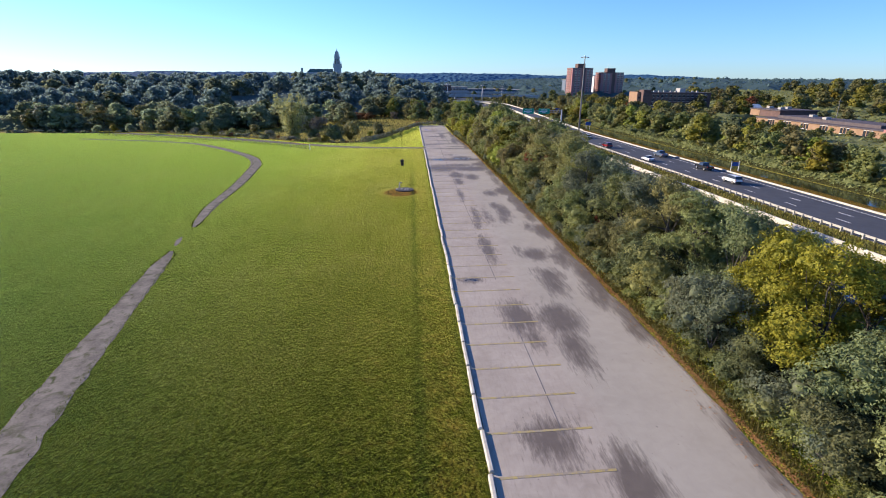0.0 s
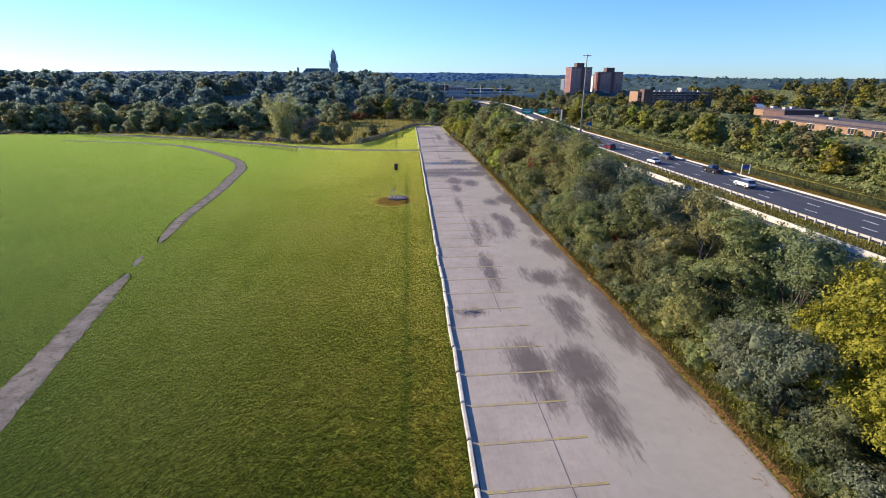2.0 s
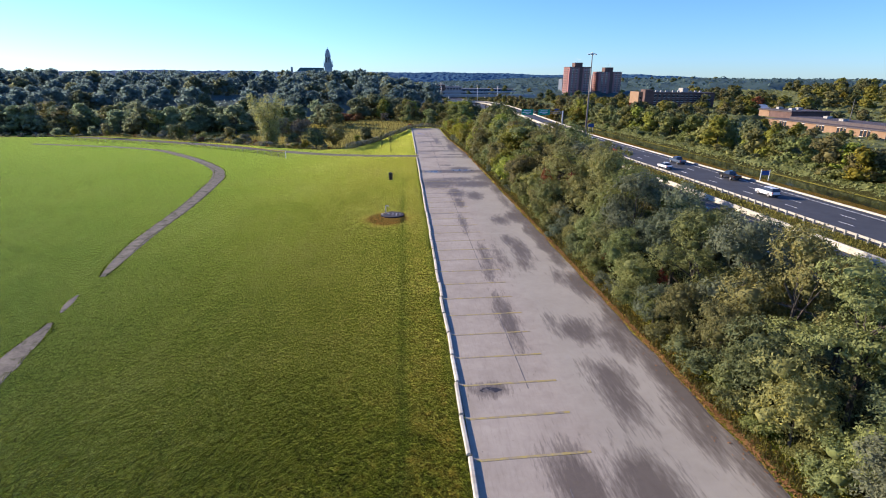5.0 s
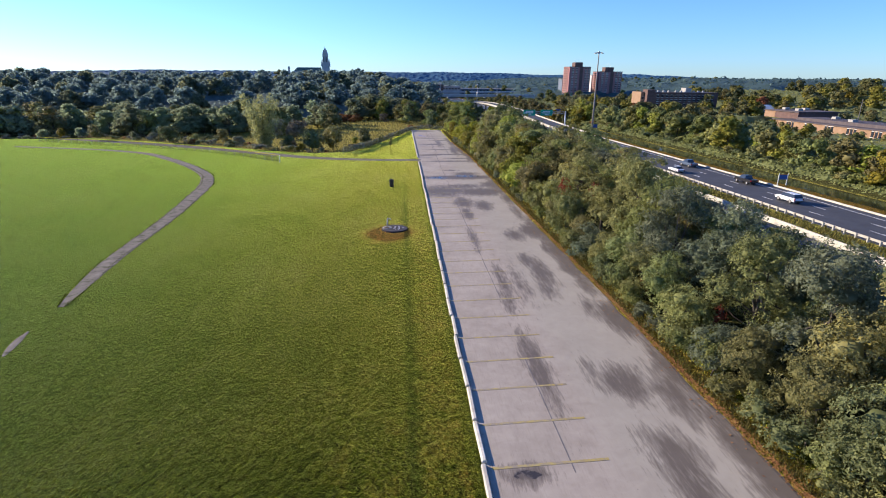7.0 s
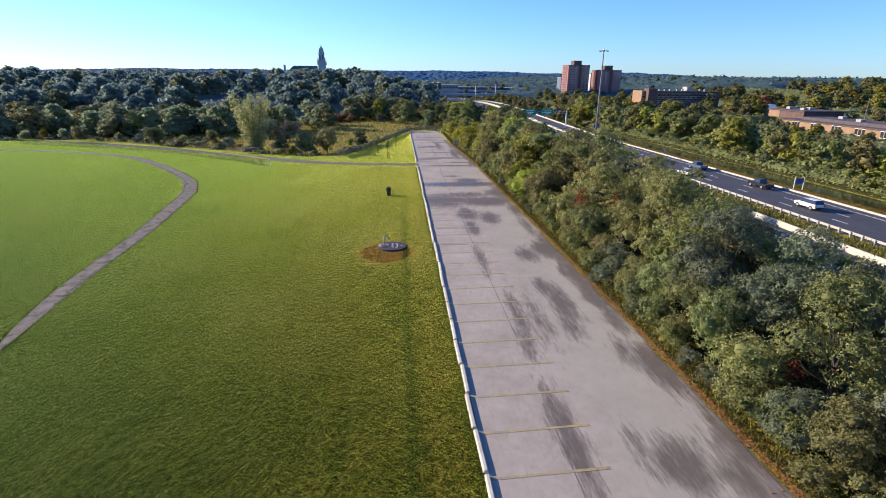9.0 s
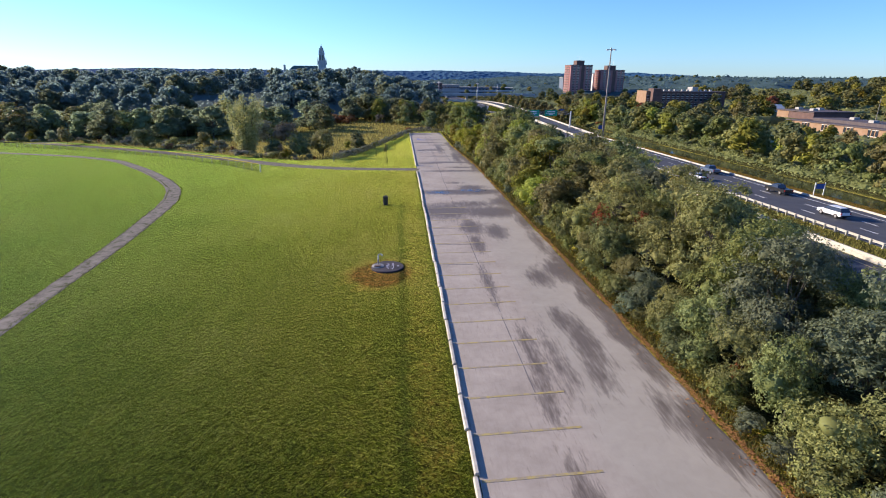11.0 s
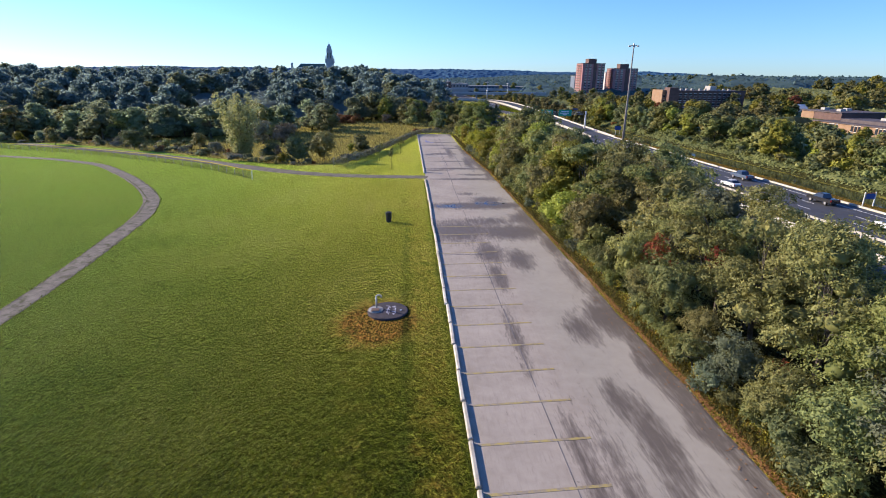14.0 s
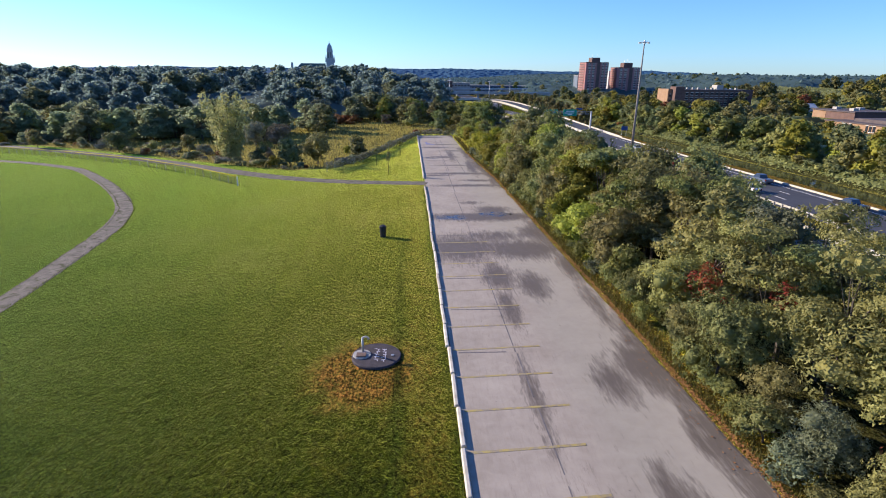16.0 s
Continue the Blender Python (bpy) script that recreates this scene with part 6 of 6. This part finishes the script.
# tan brick school
z = ground_z(180, 230)
b = empty("school_building", 175, 232, z)
H = -3.0 - z
put("wall", Geo().box((11, -4, H / 2 - 0.2), (22, 78, H + 0.4)), M_BRICK_TAN, b)
put("roof", Geo().box((11, -4, H + 0.15), (22.8, 78.8, 0.4)), M_ROOF, b)
put("upper_wall", Geo().box((20, 40, H + 1.6), (20, 16, 3.2)), M_BRICK_DARK, b)
put("end_wall", Geo().box((20, 52, H + 1.5), (20.2, 8, 3.0)), M_BRICK_TAN, b, "tan brick end")
put("upper_roof", Geo().box((20, 44, H + 3.4), (21, 25, 0.5)), M_ROOF, b)
put("roof_band", Geo().box((12, -4, H + 0.9), (14, 60, 1.4)), M_ROOF, b)
put("entrance_block", Geo().box((6, -46, H / 2 + 0.4), (14, 8, H + 0.8)), M_BRICK_RED, b)
for grp in range(6):
    windows(b, 3, 1, -36 + grp * 11.5, H * 0.62, 1.7, 1, 1.1, 2.2, -0.06, 90.0)
for k, (x, y, zz) in enumerate(((16, 40, H + 4.1), (24, 46, H + 4.1), (8, -2, H + 2.0), (14, 14, H + 2.0), (18, 52, H + 4.1))):
    put("roof_unit", Geo().box((x, y, zz), (2.4, 2.4, 1.2)), M_CONC, b)
tagged(b, "long low tan brick school with grouped windows", "school")
pl = empty("utility_pole", 214, 262, ground_z(214, 262))
put("pole", Geo().tube((0, 0, 0), (0, 0, 13), 0.2, 0.13, 8), M_PALEBARK, pl)
put("crossarm", Geo().box((0, 0, 11.6), (2.4, 0.15, 0.2)), M_PALEBARK, pl)
tagged(pl, "wooden utility pole behind the school", "utility pole")
hs = empty("house", 212, 330, ground_z(212, 330))
put("wall", Geo().box((0, 0, 2.5), (10, 7, 5)), M_PALEWALL, hs)
put("roof", Geo().add([(-5.5, -4, 5), (5.5, -4, 5), (5.5, 4, 5), (-5.5, 4, 5), (-5.5, 0, 7.2), (5.5, 0, 7.2)], [(0, 1, 5, 4), (2, 3, 4, 5), (1, 2, 5), (3, 0, 4), (3, 2, 1, 0)]), M_PALEWALL, hs)
tagged(hs, "white gabled house among the trees", "house")

# cathedral on the hill
z = ground_z(-98, 745)
ch = empty("church", -98.7, 745, z)
T = 48.8 - z


def tower_stage(z0, z1, w0, w1):
    g = Geo()
    vs = []
    for zz, w in ((z0, w0 / 2), (z1, w1 / 2)):
        vs += [(-w, -w, zz), (w, -w, zz), (w, w, zz), (-w, w, zz)]
    return g.add(vs, [(3, 2, 1, 0), (4, 5, 6, 7), (0, 1, 5, 4), (1, 2, 6, 5), (2, 3, 7, 6), (3, 0, 4, 7)])


put("tower_base", tower_stage(0, T - 17, 10.0, 8.2), M_STONE, ch)
put("tower_stage", tower_stage(T - 17, T - 7, 7.0, 5.6), M_STONE, ch)
put("tower_stage", tower_stage(T - 7, T - 2.4, 5.0, 4.4), M_STONE, ch)
put("lantern", tower_stage(T - 2.4, T, 3.4, 1.6), M_STONE, ch)
for sx in (-1, 1):
    for sy in (-1, 1):
        put("pinnacle", Geo().tube((sx * 4.6, sy * 4.6, T - 22), (sx * 4.6, sy * 4.6, T - 13), 0.9, 0.1, 6), M_STONE, ch)
        put("pinnacle", Geo().tube((sx * 2.8, sy * 2.8, T - 10), (sx * 2.8, sy * 2.8, T - 4.5), 0.7, 0.1, 6), M_STONE, ch)
for k in (-2.2, 2.2):
    put("belfry_opening", Geo().box((k * 0.75, -3.75, T - 13.5), (1.0, 0.3, 6.5)), M_GLASS, ch)
put("cross", Geo().box((0, 0, T + 1.0), (0.3, 0.3, 2.4)).box((0, 0, T + 1.3), (1.2, 0.3, 0.3)), M_STONE, ch)
put("nave", Geo().box((-22, 0, 12.2 - 5 + (25.0 - z - 16) / 2), (36, 14, 25.0 - z - 6)), M_STONE, ch)
rz = 25.6 - z
put("nave_roof", Geo().add([(-42, -8, rz - 7), (-6, -8, rz - 7), (-6, 8, rz - 7), (-42, 8, rz - 7), (-36, 0, rz), (-6, 0, rz)], [(0, 1, 5, 4), (2, 3, 4, 5), (1, 2, 5), (3, 0, 4), (3, 2, 1, 0)]), M_COPPER, ch)
put("turret", Geo().tube((-47, 0, 0), (-47, 0, 26.5 - z), 1.8, 1.4, 8), M_STONE, ch)
put("turret", Geo().tube((12, 0, 0), (12, 0, 21.5 - z), 1.6, 0.4, 8), M_STONE, ch)
tagged(ch, "grey stone cathedral with a tapering tower above the wood", "church")

# town beyond the overpass
for x, y, w, d, top, m, rows, cols, lab in ((27, 660, 38, 24, 7.0, M_BRICK_DARK, 3, 10, "brown brick works building in the town"), (58, 690, 22, 20, 4.4, M_CONC, 2, 6, "pale low warehouse in the town"),
                                           (96, 720, 54, 20, 1.5, M_BLUEWALL, 2, 12, "blue-grey warehouse in the town"), (150, 740, 60, 24, 0.5, M_BLUEWALL, 1, 12, "long blue-grey shed in the town"),
                                           (-4, 700, 20, 20, 5.0, M_BRICK_RED, 3, 5, "red brick building in the town")):
    z = ground_z(x, y) - 0.5
    b = empty("building", x, y, z)
    h = top - z
    put("wall", Geo().box((0, 0, h / 2), (w, d, h)), m, b)
    put("roof", Geo().box((0, 0, h + 0.2), (w + 0.6, d + 0.6, 0.5)), M_CONC, b)
    windows(b, cols, rows, -w / 2 + w / cols / 2, h - 2.5 - 3.2 * (rows - 1), w / cols, 3.2, w / cols * 0.55, 1.7, -d / 2 - 0.06, 0.0, False)
    tagged(b, lab, "building", "town buildings")

# ---------- far escarpment ----------
SKY = [(-3600, 46), (-2400, 44), (-1500, 30), (-1050, 39), (-800, 42), (-300, 36), (-60, 38), (190, 43), (450, 40), (700, 37), (950, 36), (1100, 42), (1260, 34), (1400, 27), (1780, 14), (2060, 4), (2600, 6), (3600, 12)]
# blue of the distant haze is painted into these leaf colours
M_FAR_HAZED = foliage("hazed_far_woods", (0.016, 0.062, 0.125), (0.045, 0.12, 0.20), (0.08, 0.15, 0.19), 0.9, 0.0)
nx, ny = 620, 62
xs = np.linspace(-3400, 3400, nx)
vs = []
for j in range(ny):
    t = j / (ny - 1)
    for x in xs:
        base = lerp_table(x, SKY)
        y = 1750 + 800 * t
        hgt = -25 + (base + 25) * smooth(t * 1.06) - 6
        lump = 3.4 * noise.noise(Vector((x * 0.045, y * 0.045, 0.3))) + 3.0 * noise.noise(Vector((x * 0.085, y * 0.085, 5.1))) + 7 * noise.noise(Vector((x * 0.004, y * 0.004, 2.2)))
        vs.append((x + 3 * noise.noise(Vector((x * 0.7, y * 0.3, 8.0))), y, hgt + lump + 2.6 * noise.noise(Vector((x * 0.37, y * 0.41, 1.0)))))
g = Geo()
g.v = vs
g.f = [(j * nx + i, j * nx + i + 1, (j + 1) * nx + i + 1, (j + 1) * nx + i) for j in range(ny - 1) for i in range(nx - 1)]
tagged(put("backdrop", g, M_FAR_HAZED), "distant wooded escarpment on the horizon, haze painted into its colour", "hills", kind="structure")
# town woods between
rf = random.Random(44)
town = Wood()
for n in range(75):
    y = rf.uniform(520, 900)
    x = rf.uniform(-40, 420) * (y / 700)
    if 20 < x < 120 and y < 720 and rf.random() < 0.7:
        continue
    town.add("hill", rf.randint(0, 4), x, y, rf.choice(["dark", "green", "olive", "dark"]), rf.uniform(0.8, 1.1), 1.0)
town.build("town_woods", "trees among the town's roofs")
